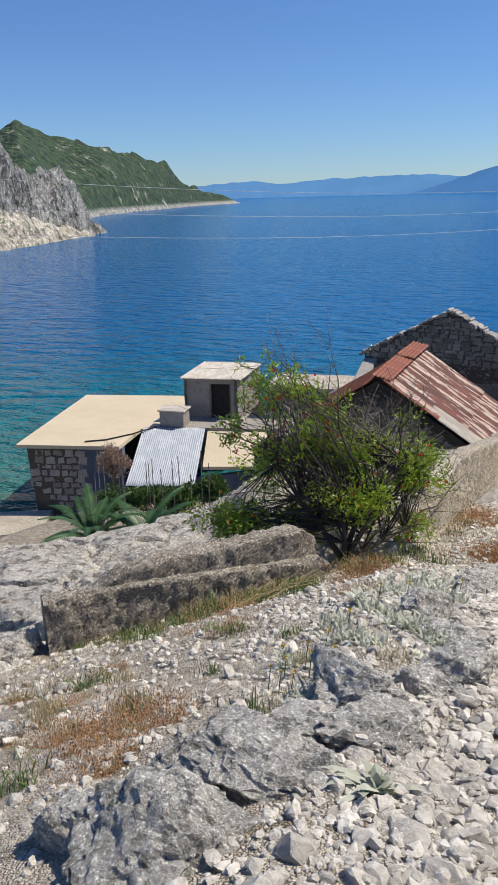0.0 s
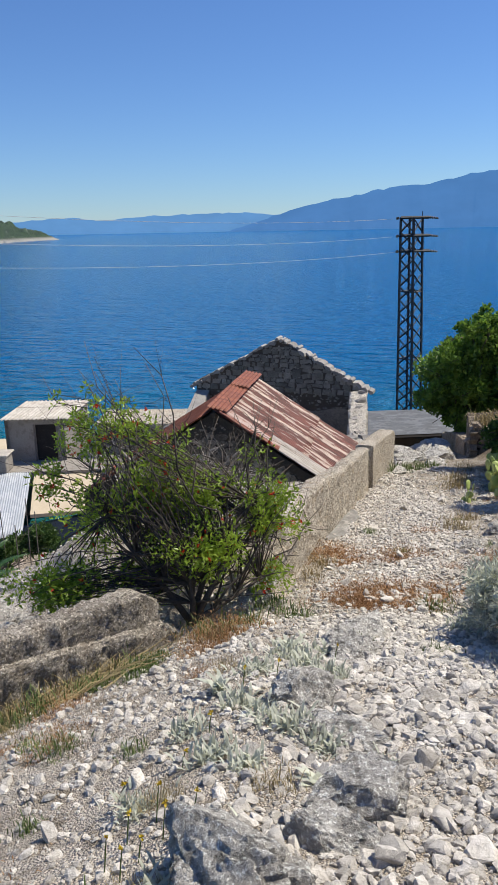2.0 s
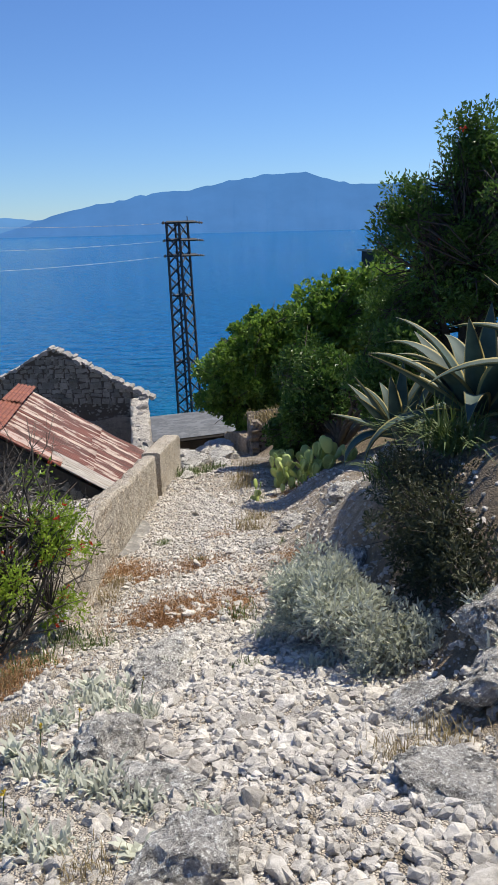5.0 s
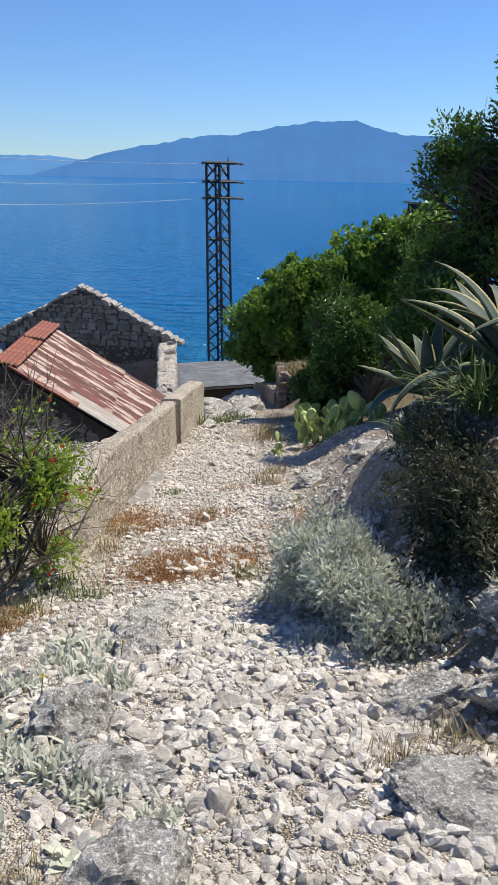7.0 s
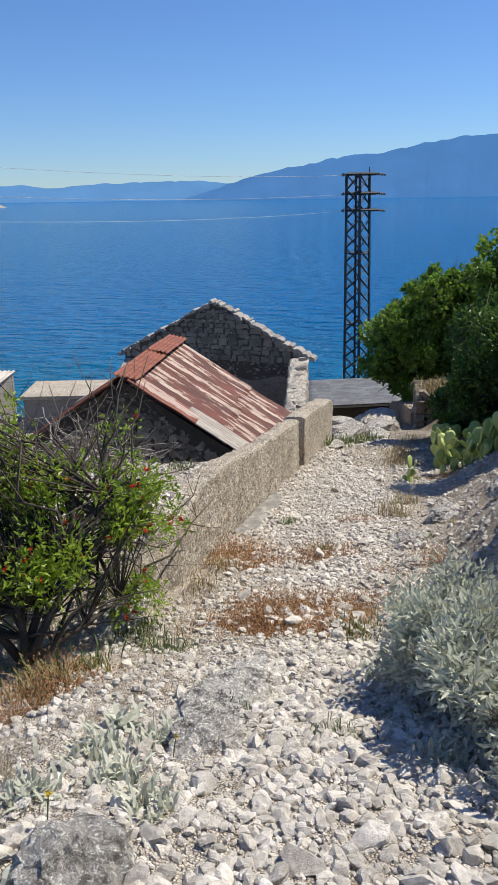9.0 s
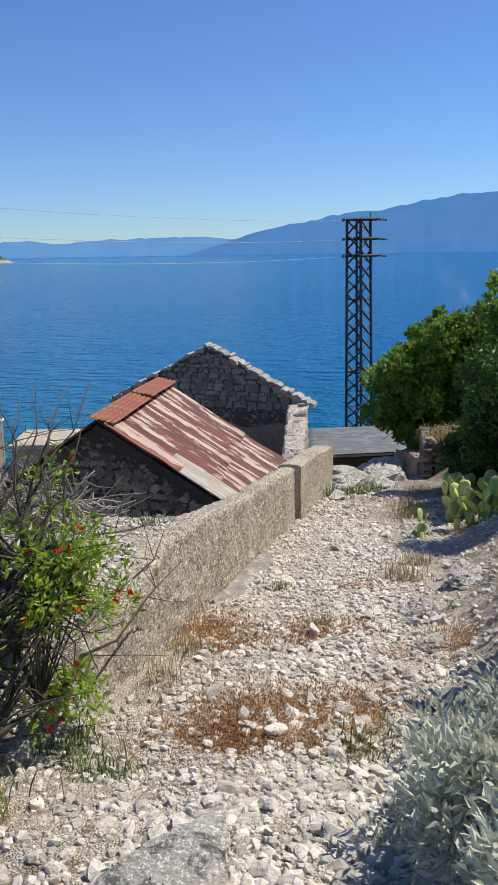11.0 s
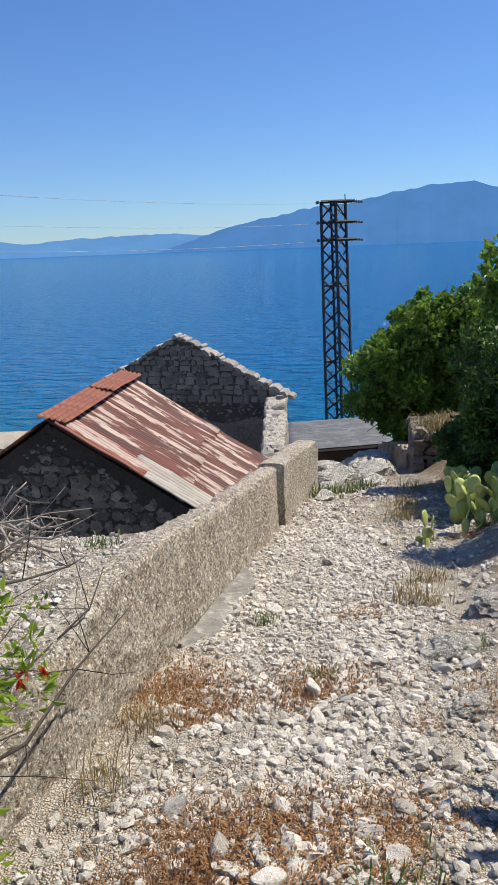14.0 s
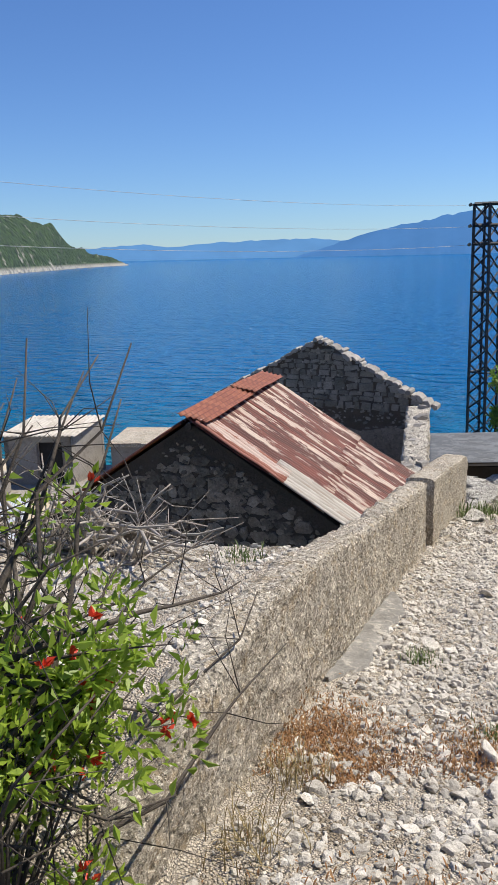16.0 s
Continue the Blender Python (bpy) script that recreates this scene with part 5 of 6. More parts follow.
pome += cloud(rng, (-1.05, 6.1, 0.2), (0.55, 0.3, 0.45), 26, 0.06, -0.9, 0.2) + cloud(rng, (-1.4, 6.1, -0.35), (0.3, 0.3, 0.4), 14, 0.07, -0.9, 0.2)
pome += [((0.95, 6.35, -0.55), 0.07), ((1.0, 6.5, -0.8), 0.07), ((0.98, 6.6, -1.0), 0.06), ((0.92, 7.0, -0.85), 0.04), ((0.55, 7.2, -0.75), 0.06)]
twigs = [(-0.95, 6.3, 0.85), (-1.05, 6.4, 0.55), (-0.8, 6.0, 0.6), (-1.4, 6.3, 0.5), (-0.45, 6.2, 0.8), (1.3, 7.3, -1.05), (1.12, 7.2, -0.72), (0.65, 7.5, -0.8), (0.3, 7.0, -0.1), (0.78, 6.8, 0.12), (0.5, 6.7, 0.05), (-0.7, 6.4, 0.45), (-0.55, 6.1, 0.25), (-1.2, 6.2, 0.3),
         (-0.35, 6.7, 0.1), (0.1, 6.9, -0.1), (0.5, 7.1, -0.35), (0.75, 7.0, -0.45), (0.35, 7.3, -0.5), (-1.7, 6.1, -0.1), (-0.2, 7.3, -0.3), (-1.5, 6.8, 0.1), (0.55, 6.6, 0.35), (0.8, 6.9, 0.3), (0.3, 6.5, 0.4), (0.62, 6.9, 0.2), (0.85, 6.3, -0.2), (0.9, 6.0, -0.5), (1.05, 6.2, -0.95), (0.9, 5.9, -1.2), (0.2, 7.5, -0.6), (-0.5, 7.4, -0.4)]
shrub("pomegranate_bush", (-0.05, 5.65, -1.6), pome, "pomegranate bush with red flowers and bare upper twigs", LEAF_BRIGHT, 0.054, 0.42, 34, 0.1, 21, 0.036, 5, twigs + [(x - 0.15, y + 0.25, z + 0.12) for x, y, z in twigs[:16]], 190, 0.034, category="bush", sprigs=1)
# dead scrub in front of the shaded gable
deadtips = [(-1.7 + 0.22 * k, 9.6 + 0.35 * math.sin(k * 2.1), -0.95 + 0.3 * math.sin(k * 1.7) - 0.025 * k) for k in range(12)]
shrub("dead_scrub", (-0.6, 9.6, -1.75), [((-0.9, 9.8, -1.5), 0.05), ((-0.1, 9.9, -1.6), 0.05), ((-1.6, 9.7, -1.5), 0.05)], "tangle of bare grey twigs before the stone gable", DRY_GRASS, 0.03, 0.4, 6, 0.05, 22, 0.068, 8, deadtips + [(x + 0.4, y - 0.5, z - 0.25) for x, y, z in deadtips] + [(x - 0.1, y - 0.8, z - 0.1) for x, y, z in deadtips[::2]] + [(x - 0.25, y - 0.45, z + 0.18) for x, y, z in deadtips] + [(x + 0.15, y - 0.2, z - 0.35) for x, y, z in deadtips] + [(x + 0.5, y - 0.7, z - 0.2) for x, y, z in deadtips[2::2]], bark=DEAD_WOOD)

fig = cloud(rng, (7.35, 25.0, -3.0), (1.85, 1.7, 1.4), 110, 0.42, -0.95, 0.5, 0.7) + cloud(rng, (9.0, 24.8, -2.0), (1.9, 1.7, 1.5), 90, 0.4, -0.9, 0.5, 0.7) + cloud(rng, (7.6, 24.6, -4.5), (1.3, 1.2, 0.9), 50, 0.34, -0.9) + cloud(rng, (8.9, 24.4, -3.9), (1.5, 1.0, 0.9), 50, 0.36, -0.9) + cloud(rng, (8.1, 24.9, -2.3), (2.5, 2.0, 1.95), 60, 0.17, -0.7, 0.8, 0.9)
shrub("fig_tree", (8.2, 25.2, -5.6), fig, "round dense fig tree with bright green leaves", LEAF_FIG, 0.145, 0.85, 260, 0.4, 23, 0.13, 8, category="tree")
fig2 = cloud(rng, (7.5, 16.6, -0.4), (1.3, 1.2, 1.45), 70, 0.32, -0.9, 0.5, 0.8) + cloud(rng, (8.4, 15.8, 0.2), (1.0, 1.0, 1.1), 46, 0.3, -0.9)
shrub("fig_tree", (7.6, 16.6, -2.6), fig2, "bushy fig tree on the bank above the path", LEAF_FIG, 0.13, 0.85, 190, 0.32, 24, 0.1, 7, category="tree")
dark = cloud(rng, (5.95, 14.5, -1.75), (0.75, 0.8, 0.95), 56, 0.22, -0.95, 0.3, 0.6) + cloud(rng, (6.6, 16.0, -1.2), (0.8, 0.7, 0.9), 40, 0.24, -0.9) + cloud(rng, (6.5, 14.3, -1.3), (0.9, 0.9, 1.0), 66, 0.26, -0.95) + cloud(rng, (6.6, 11.2, -0.6), (0.9, 0.9, 1.0), 60, 0.28, -0.9) + cloud(rng, (6.0, 15.4, -2.55), (0.65, 0.7, 0.8), 66, 0.2, -0.95, 0.2, 0.5)
shrub("dark_shrub", (6.5, 13.6, -2.3), dark, "dark evergreen shrub overhanging the path bank", LEAF_MID, 0.1, 0.6, 140, 0.26, 25, 0.07, 8, category="shrub")
tall = cloud(rng, (8.5, 12.2, 3.0), (0.85, 0.9, 1.25), 60, 0.26, -0.9, 0.3, 0.7) + cloud(rng, (8.2, 12.2, 1.2), (1.5, 1.4, 2.15), 110, 0.3, -0.95, 0.45, 0.9) + cloud(rng, (7.37, 12.2, 1.94), (0.8, 0.7, 1.2), 34, 0.24) + cloud(rng, (7.24, 12.6, 0.31), (0.75, 0.8, 0.95), 34, 0.26, -0.9) + cloud(rng, (9.4, 10.9, 1.67), (1.77, 1.77, 2.5), 80, 0.4, -0.9)
shrub("pomegranate_tree", (8.4, 12.2, -0.9), tall, "tall pomegranate tree with a few red flowers on the bank", LEAF_MID, 0.09, 0.45, 210, 0.33, 26, 0.1, 10, [(6.5, 12.2, 2.3), (6.5, 12.1, 1.74), (6.56, 12.2, 1.26)], 14, 0.08, category="tree")
silver = cloud(rng, (2.62, 3.95, -0.55), (0.37, 0.85, 0.4), 76, 0.13, -0.75, 0.35, 0.9) + cloud(rng, (2.6, 4.5, -0.78), (0.36, 0.5, 0.34), 44, 0.12, -0.7) + cloud(rng, (2.75, 3.35, -0.6), (0.34, 0.32, 0.24), 26, 0.12, -0.7, 0.3, 0.5) + cloud(rng, (2.68, 5.05, -1.0), (0.24, 0.3, 0.25), 14, 0.11, -0.6)
shrub("silver_shrub", (2.85, 4.0, -1.0), silver, "silvery grey-leaved shrub at the foot of the bank", LEAF_SILVER, 0.055, 0.36, 150, 0.13, 27, 0.02, 10, bark=WOOD_GREY, upright=0.6)



def on_ground(x, y, lift=0.0):
    return (x, y, ground_z(x, y) + lift)


def agave(x, y, z, length, count, seed, label, turn=0.0, grown=1.0):
    """A rosette of thick, channelled leaves, some bent over."""
    r = random.Random(seed)
    plant = thing("agave", (x, y, z), label, "agave", "agaves on the bank")
    for k in range(count):
        az = turn + k * 2.4
        t0 = k / count
        lift = radians(12 + 62 * t0 + r.uniform(-8, 8))
        L = length * r.uniform(0.75, 1.1)
        droop = r.choice((0.1, 0.15, 0.2, 0.9, 1.5)) * (1 - t0 * 0.6)
        steps, verts, faces, uvs = 12, [], [], []
        p, a = Vector((math.cos(az), math.sin(az), 0)) * 0.06, lift
        side = Vector((-math.sin(az), math.cos(az), 0))
        for j in range(steps + 1):
            s = j / steps
            w = 0.08 * length * (0.75 + 0.55 * math.sin(min(s * 1.6, 1.0) * math.pi * 0.6)) * (1 - s ** 2.6) + 0.002
            d = Vector((math.cos(az) * math.cos(a), math.sin(az) * math.cos(a), math.sin(a)))
            up = side.cross(d) * -1
            hollow = 0.35 * w
            for q in (-1, -0.72, 0, 0.72, 1):
                verts.append(p + side * w * q + up * hollow * (abs(q) ** 1.6))
                uvs.append(((q + 1) / 2, s))
            for q in (0.72, 0, -0.72):
                verts.append(p + side * w * q + up * (hollow * (abs(q) ** 1.6) - 0.035 * (1 - s) - 0.004))
                uvs.append(((q + 1) / 2, s))
            p = p + d * L / steps
            a -= droop / steps * (0.4 + 2.2 * s)
        for j in range(steps):
            for q in range(8):
                i, n = j * 8 + q, j * 8 + (q + 1) % 8
                faces.append((i, n, n + 8, i + 8))
        me = mesh_of("leaf", verts, faces, AGAVE, True)
        lay = me.uv_layers.new(name="UVMap")
        for loop in me.loops:
            lay.data[loop.index].uv = uvs[loop.vertex_index]
        ob = new("leaf", me)
        ob.parent = plant
    return plant


agave(4.75, 5.8, 0.15, 1.25, 30, 51, "large grey-green agave with yellow leaf edges on the bank", 0.4)
agave(5.2, 4.7, 0.6, 1.35, 24, 52, "tall agave with bent yellow-edged leaves above the path", 1.9)
agave(4.35, 6.7, -0.2, 0.85, 22, 53, "smaller agave among shrubs on the bank", 0.9)


def prickly_pear(x, y, count, seed, label, size=0.15, spread=0.3):
    r = random.Random(seed)
    plant = thing("prickly_pear", on_ground(x, y, -0.03), label, "cactus", "prickly pears")
    foot = lambda dx, dy: Vector((dx, dy, ground_z(x + dx, y + dy) - ground_z(x, y)))
    tips = [(foot(r.uniform(-spread, spread), r.uniform(-spread, spread)), 0.0) for _ in range(max(2, count // 5))]
    for k in range(count):
        base, depth = tips[k % len(tips)] if k < len(tips) else r.choice(tips)
        s = size * r.uniform(0.75, 1.15)
        verts, faces = [], []
        bm = bmesh.new()
        bmesh.ops.create_icosphere(bm, subdivisions=2, radius=1)
        for v in bm.verts:
            v.co = Vector((v.co.x * s * 0.42 * (1 + 0.25 * v.co.z), v.co.y * s * 0.09, (v.co.z + 1) * s * 0.62))
        m = Matrix.Translation(base) @ Euler((r.uniform(-0.6, 0.6), r.uniform(-0.5, 0.5), r.uniform(0, 6.3))).to_matrix().to_4x4()
        bm.transform(m)
        part("pad", bm, CACTUS, plant, "", True)
        top = m @ Vector((0, 0, s * 1.15))
        if top.z < 0.32:
            tips.append((top, depth + 1))
    return plant


prickly_pear(5.65, 13.3, 130, 61, "clump of yellow-green prickly pear beside the path", 0.21, 0.7)
prickly_pear(5.1, 12.0, 36, 64, "yellow-green prickly pear clump at the foot of the bank", 0.18)
prickly_pear(5.75, 12.2, 34, 62, "prickly pear under the dark shrub", 0.26)
prickly_pear(4.1, 11.75, 7, 63, "small prickly pear at the path's edge", 0.15, 0.12)


def tuft_mesh(name, count, length, spread, width, material, seed, lie=0.4, floor=0.0):
    """Curved blades from one foot; lie: how far they lean out."""
    r = random.Random(seed)
    verts, faces = [], []
    for k in range(count):
        a, out = r.uniform(0, 6.3), r.uniform(0.05, 1.0) * lie
        foot = Vector((r.gauss(0, 1) * spread, r.gauss(0, 1) * spread, floor))
        L, w = length * r.uniform(0.5, 1.15), width * r.uniform(0.7, 1.2)
        d, s = Vector((math.cos(a), math.sin(a), 0)), Vector((-math.sin(a), math.cos(a), 0))
        i = len(verts)
        for t, q in ((0, 0.7), (0.45, 1.0), (0.8, 0.7)):
            c = foot + d * L * out * t ** 1.5 + Vector((0, 0, L * t * (1 - 0.35 * out * t)))
            verts += [c - s * w * q / 2, c + s * w * q / 2]
        verts.append(foot + d * L * out + Vector((0, 0, L * (1 - 0.4 * out))))
        faces += [(i, i + 1, i + 3, i + 2), (i + 2, i + 3, i + 5, i + 4), (i + 4, i + 5, i + 6)]
    return mesh_of(name, verts, faces, material)


TUFTS = {
    "dry": [tuft_mesh("dry_grass_tuft", 150, 0.12, 0.08, 0.004, DRY_GRASS, 300 + k, 0.9) for k in range(3)],
    "green": [tuft_mesh("green_tuft", 160, 0.085, 0.08, 0.007, GREEN_GRASS, 310 + k, 0.9) for k in range(3)],
    "orange": [tuft_mesh("dry_herb_mat", 2000, 0.022, 0.15, 0.006, DRY_ORANGE, 320 + k, 1.3) for k in range(3)],
    "silver": [tuft_mesh("silver_plant", 120, 0.1, 0.06, 0.016, LEAF_SILVER, 330 + k, 1.0) for k in range(4)],
    "rosette": [tuft_mesh("silver_rosette", 36, 0.11, 0.02, 0.036, LEAF_SILVER, 340 + k, 1.5) for k in range(2)],
}
LABELS = {
    "dry": ("dry_grass_tuft", "tuft of straw-coloured dry grass among stones", "grass tuft"),
    "green": ("green_tuft", "low green weed tuft growing in the gravel", "weed"),
    "orange": ("dry_herb_mat", "mat of rust-orange dried herbs on the path", "dry plant"),
    "silver": ("silver_plant", "small silvery-leaved plant growing between rocks", "plant"),
    "rosette": ("silver_rosette", "pale silvery rosette plant on the gravel", "plant"),
}


def tuft(kind, x, y, scale=1.0, seed=0):
    r = random.Random(int(x * 977 + y * 353) + seed)
    name, label, category = LABELS[kind]
    plant = new(name)
    plant.matrix_basis = Matrix.Translation(on_ground(x, y, -0.01)) @ Matrix.Rotation(r.uniform(0, 6.3), 4, "Z") @ Matrix.Diagonal((scale, scale, scale * r.uniform(0.85, 1.15), 1))
    ob = new("foliage", r.choice(TUFTS[kind]))
    ob.parent = plant
    tagged(ob, kind="stuff")
    return tagged(plant, label, category, category + "s on the slope")


for x, y, s in ((1.4, 7.5, 1.3), (1.5, 7.9, 1.2), (1.75, 6.3, 1.3), (2.1, 6.35, 1.2), (1.5, 6.0, 1.2), (2.0, 5.95, 1.2), (2.35, 6.3, 1.1), (2.3, 7.7, 1.1), (0.45, 4.9, 1.1), (0.35, 5.15, 1.0), (1.42, 7.75, 1.5), (1.62, 7.55, 1.2), (2.4, 7.65, 1.3), (1.55, 6.25, 1.3), (1.95, 6.2, 1.3), (1.75, 6.0, 1.2), (2.25, 6.1, 1.1), (1.35, 6.05, 1.0), (2.6, 6.4, 1.0), (0.3, 5.0, 1.2),
                (-0.72, 1.02, 1.0), (-0.6, 1.35, 1.0), (-0.95, 1.2, 0.9), (0.2, 4.6, 0.9), (3.4, 7.3, 1.0), (2.9, 9.0, 1.0), (-0.45, 0.75, 1.0)):
    tuft("orange", x, y, s)
for x, y, s in ((0.25, 4.95, 1.6), (3.4, 9.6, 1.7), (3.75, 10.2, 1.5), (4.4, 13.6, 2.2), (4.6, 14.4, 2.0), (-1.2, 4.1, 1.5), (-0.9, 4.4, 1.6), (-0.6, 4.7, 1.4), (1.15, 6.9, 1.3), (1.3, 7.5, 1.2), (2.15, 2.2, 0.9), (2.45, 2.3, 1.0),
                (5.6, 15.4, 1.8), (5.2, 15.9, 2.0), (-2.5, 4.4, 1.4), (2.75, 2.1, 1.0), (0.75, 1.9, 0.8)):
    tuft("dry", x, y, s)
for x, y, s in ((0.7, 6.05, 1.3), (0.95, 5.75, 1.3), (0.45, 5.2, 1.5), (0.15, 5.3, 1.4), (1.35, 4.3, 0.9), (2.35, 6.0, 1.2), (2.1, 9.2, 0.9), (3.5, 15.5, 2.2), (4.0, 16.2, 2.2), (4.5, 16.6, 2.0), (-1.0, 4.0, 1.3), (-0.7, 4.35, 1.3), (-1.5, 3.4, 1.2),
                (-0.35, 4.6, 1.2), (-0.5, 2.9, 0.9), (-1.4, 2.3, 1.0), (-1.0, 0.6, 1.2), (-1.1, 0.2, 1.2), (2.4, 8.0, 0.8), (1.9, 3.9, 0.7), (0.0, 2.6, 0.7), (-0.6, 9.2, 1.0), (-0.2, 9.7, 1.0), (0.8, 9.6, 1.0), (-1.1, 9.5, 1.0)):
    tuft("green", x, y, s)
for x, y, s in ((0.95, 3.55, 1.0), (0.8, 3.8, 1.1), (1.05, 3.95, 1.0), (1.1, 3.3, 0.9), (0.62, 3.45, 1.0), (0.85, 2.5, 1.1), (0.7, 2.65, 1.0), (0.98, 2.35, 1.0), (0.55, 2.9, 1.0), (0.45, 2.25, 1.0), (0.6, 2.1, 0.9), (0.3, 2.6, 0.9), (0.5, 1.45, 0.9), (0.35, 1.2, 0.9),
                (2.25, 4.75, 1.0), (2.45, 5.0, 1.2), (2.3, 3.6, 1.0), (1.3, 4.6, 0.9), (1.2, 2.1, 0.8), (3.15, 3.1, 1.1), (3.1, 5.2, 1.2), (3.35, 5.9, 1.2), (3.1, 4.6, 1.1), (3.05, 2.8, 1.0), (2.55, 5.4, 1.0), (0.15, 1.9, 0.8)):
    tuft("silver", x, y, s)
for x, y, s in ((0.78, 0.42, 1.2), (0.85, 4.2, 1.0), (0.4, 3.2, 1.0), (0.95, 1.95, 0.9)):
    tuft("rosette", x, y, s)


for x, y, s in ((6.75, 19.9, 3.0), (7.1, 20.0, 3.4), (7.4, 19.8, 3.2), (6.95, 20.3, 3.0), (7.7, 19.9, 3.0)):
    tuft("dry", x, y, s).location.z = -3.52 + 0.14 * (x - 6.28)
weeds = random.Random(19)
for k in range(60):
    x = weeds.uniform(-2.3, -0.2)
    y = 5.0 + 0.74 * (x + 0.42) - abs(weeds.gauss(0.1, 0.4))
    tuft(weeds.choice(("green", "green", "green", "dry")), x, y, weeds.uniform(0.35, 0.9))
for k in range(120):
    x, y = weeds.uniform(-2.2, 0.5), weeds.uniform(-0.3, 4.6)
    if weeds.random() < 0.3:
        y = weeds.uniform(4.0, 13.0)
        x = float(np.interp(y, CENTRE_Y, RIGHT_X)) + weeds.uniform(-0.35, 0.5)
    if fbm(x, y, 1.2, 6.0) > -0.05:
        tuft(weeds.choice(("green", "dry", "orange", "dry")), x, y, weeds.uniform(0.35, 0.85))


def yellow_flower(x, y, seed):
    r = random.Random(seed)
    plant = thing("yellow_flower", on_ground(x, y), "small yellow-flowered herb on a thin stem", "flower", "yellow flowers")
    v, f = [], []
    h = r.uniform(0.1, 0.2)
    add_tube(v, f, [(0, 0, -0.01), (0.01, 0.01, h * 0.6), (0.02, 0.0, h)], [0.003, 0.003, 0.002], 4)
    raw("stem", v, f, GREEN_GRASS, plant)
    fv, ff = leaves([(0.02, 0, h)] * 9, [(0, 0, 0.4)] * 9, 0.018, 0.7, seed, 0.4)
    raw("blossom", fv, ff, YELLOW, plant)


for k, (x, y) in enumerate(((0.22, 1.5), (0.3, 1.6), (0.15, 1.62), (0.36, 1.45), (0.25, 1.75), (0.1, 1.45), (0.42, 1.62), (0.3, 2.2), (0.05, 2.0), (0.55, 3.1), (0.4, 2.5), (0.18, 1.35), (-2.6, 4.3), (-2.5, 4.5), (-2.65, 4.55), (0.75, 3.2), (1.15, 3.75))):
    yellow_flower(x, y, 700 + k)


def hanging_grass(x, y, seed, length):
    """Long drooping blades that hang over the edge of the bank."""
    me = tuft_mesh("hanging_grass", 260, length, 0.12, 0.016, GREEN_GRASS, seed, 1.7)
    plant = thing("hanging_grass", on_ground(x, y, 0.0), "clump of long drooping yellow-green grass on the bank", "grass", "hanging grass")
    ob = new("foliage", me)
    ob.parent = plant
    tagged(ob, kind="stuff")


for k, (x, y, L) in enumerate(((4.05, 5.1, 0.5), (3.9, 5.7, 0.35))):
    hanging_grass(x, y, 900 + k, L)
under_c = cloud(rng, (3.25, 3.85, -0.2), (0.32, 1.0, 0.5), 120, 0.1, -0.95, 0.2) + cloud(rng, (3.75, 4.9, -0.25), (0.4, 0.9, 0.5), 70, 0.12, -0.9) + cloud(rng, (3.45, 3.8, -0.3), (0.35, 0.7, 0.4), 60, 0.1, -0.9)
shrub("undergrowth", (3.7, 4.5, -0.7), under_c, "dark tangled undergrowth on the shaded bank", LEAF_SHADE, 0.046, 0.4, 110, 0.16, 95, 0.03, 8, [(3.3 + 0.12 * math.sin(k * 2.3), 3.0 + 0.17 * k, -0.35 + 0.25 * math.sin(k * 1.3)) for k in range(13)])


def stalk_heap(x, y):
    """Dry stalks lying against the low wall."""
    r = random.Random(5)
    heap = thing("dry_stalks", on_ground(x, y), "heap of long dry straw-coloured stalks by the low wall", "dry stalks")
    for k in range(22):
        a = radians(35 + r.uniform(-28, 28))
        L, ox, oy = r.uniform(0.5, 1.1), r.uniform(-0.4, 0.4), r.uniform(-0.3, 0.3)
        px, py = x + ox, y + oy
        pts = []
        for q in range(5):
            s = (q / 4 - 0.5) * L
            gx, gy = px + s * math.cos(a), py + s * math.sin(a)
            pts.append((gx - x, gy - y, ground_z(gx, gy) - ground_z(x, y) + 0.03 + 0.12 * q / 4 * r.uniform(0.3, 1.2)))
        v, f = [], []
        add_tube(v, f, pts, [0.006, 0.006, 0.005, 0.004, 0.002], 4)
        raw("stalk", v, f, DRY_GRASS, heap)


stalk_heap(-0.75, 4.55)


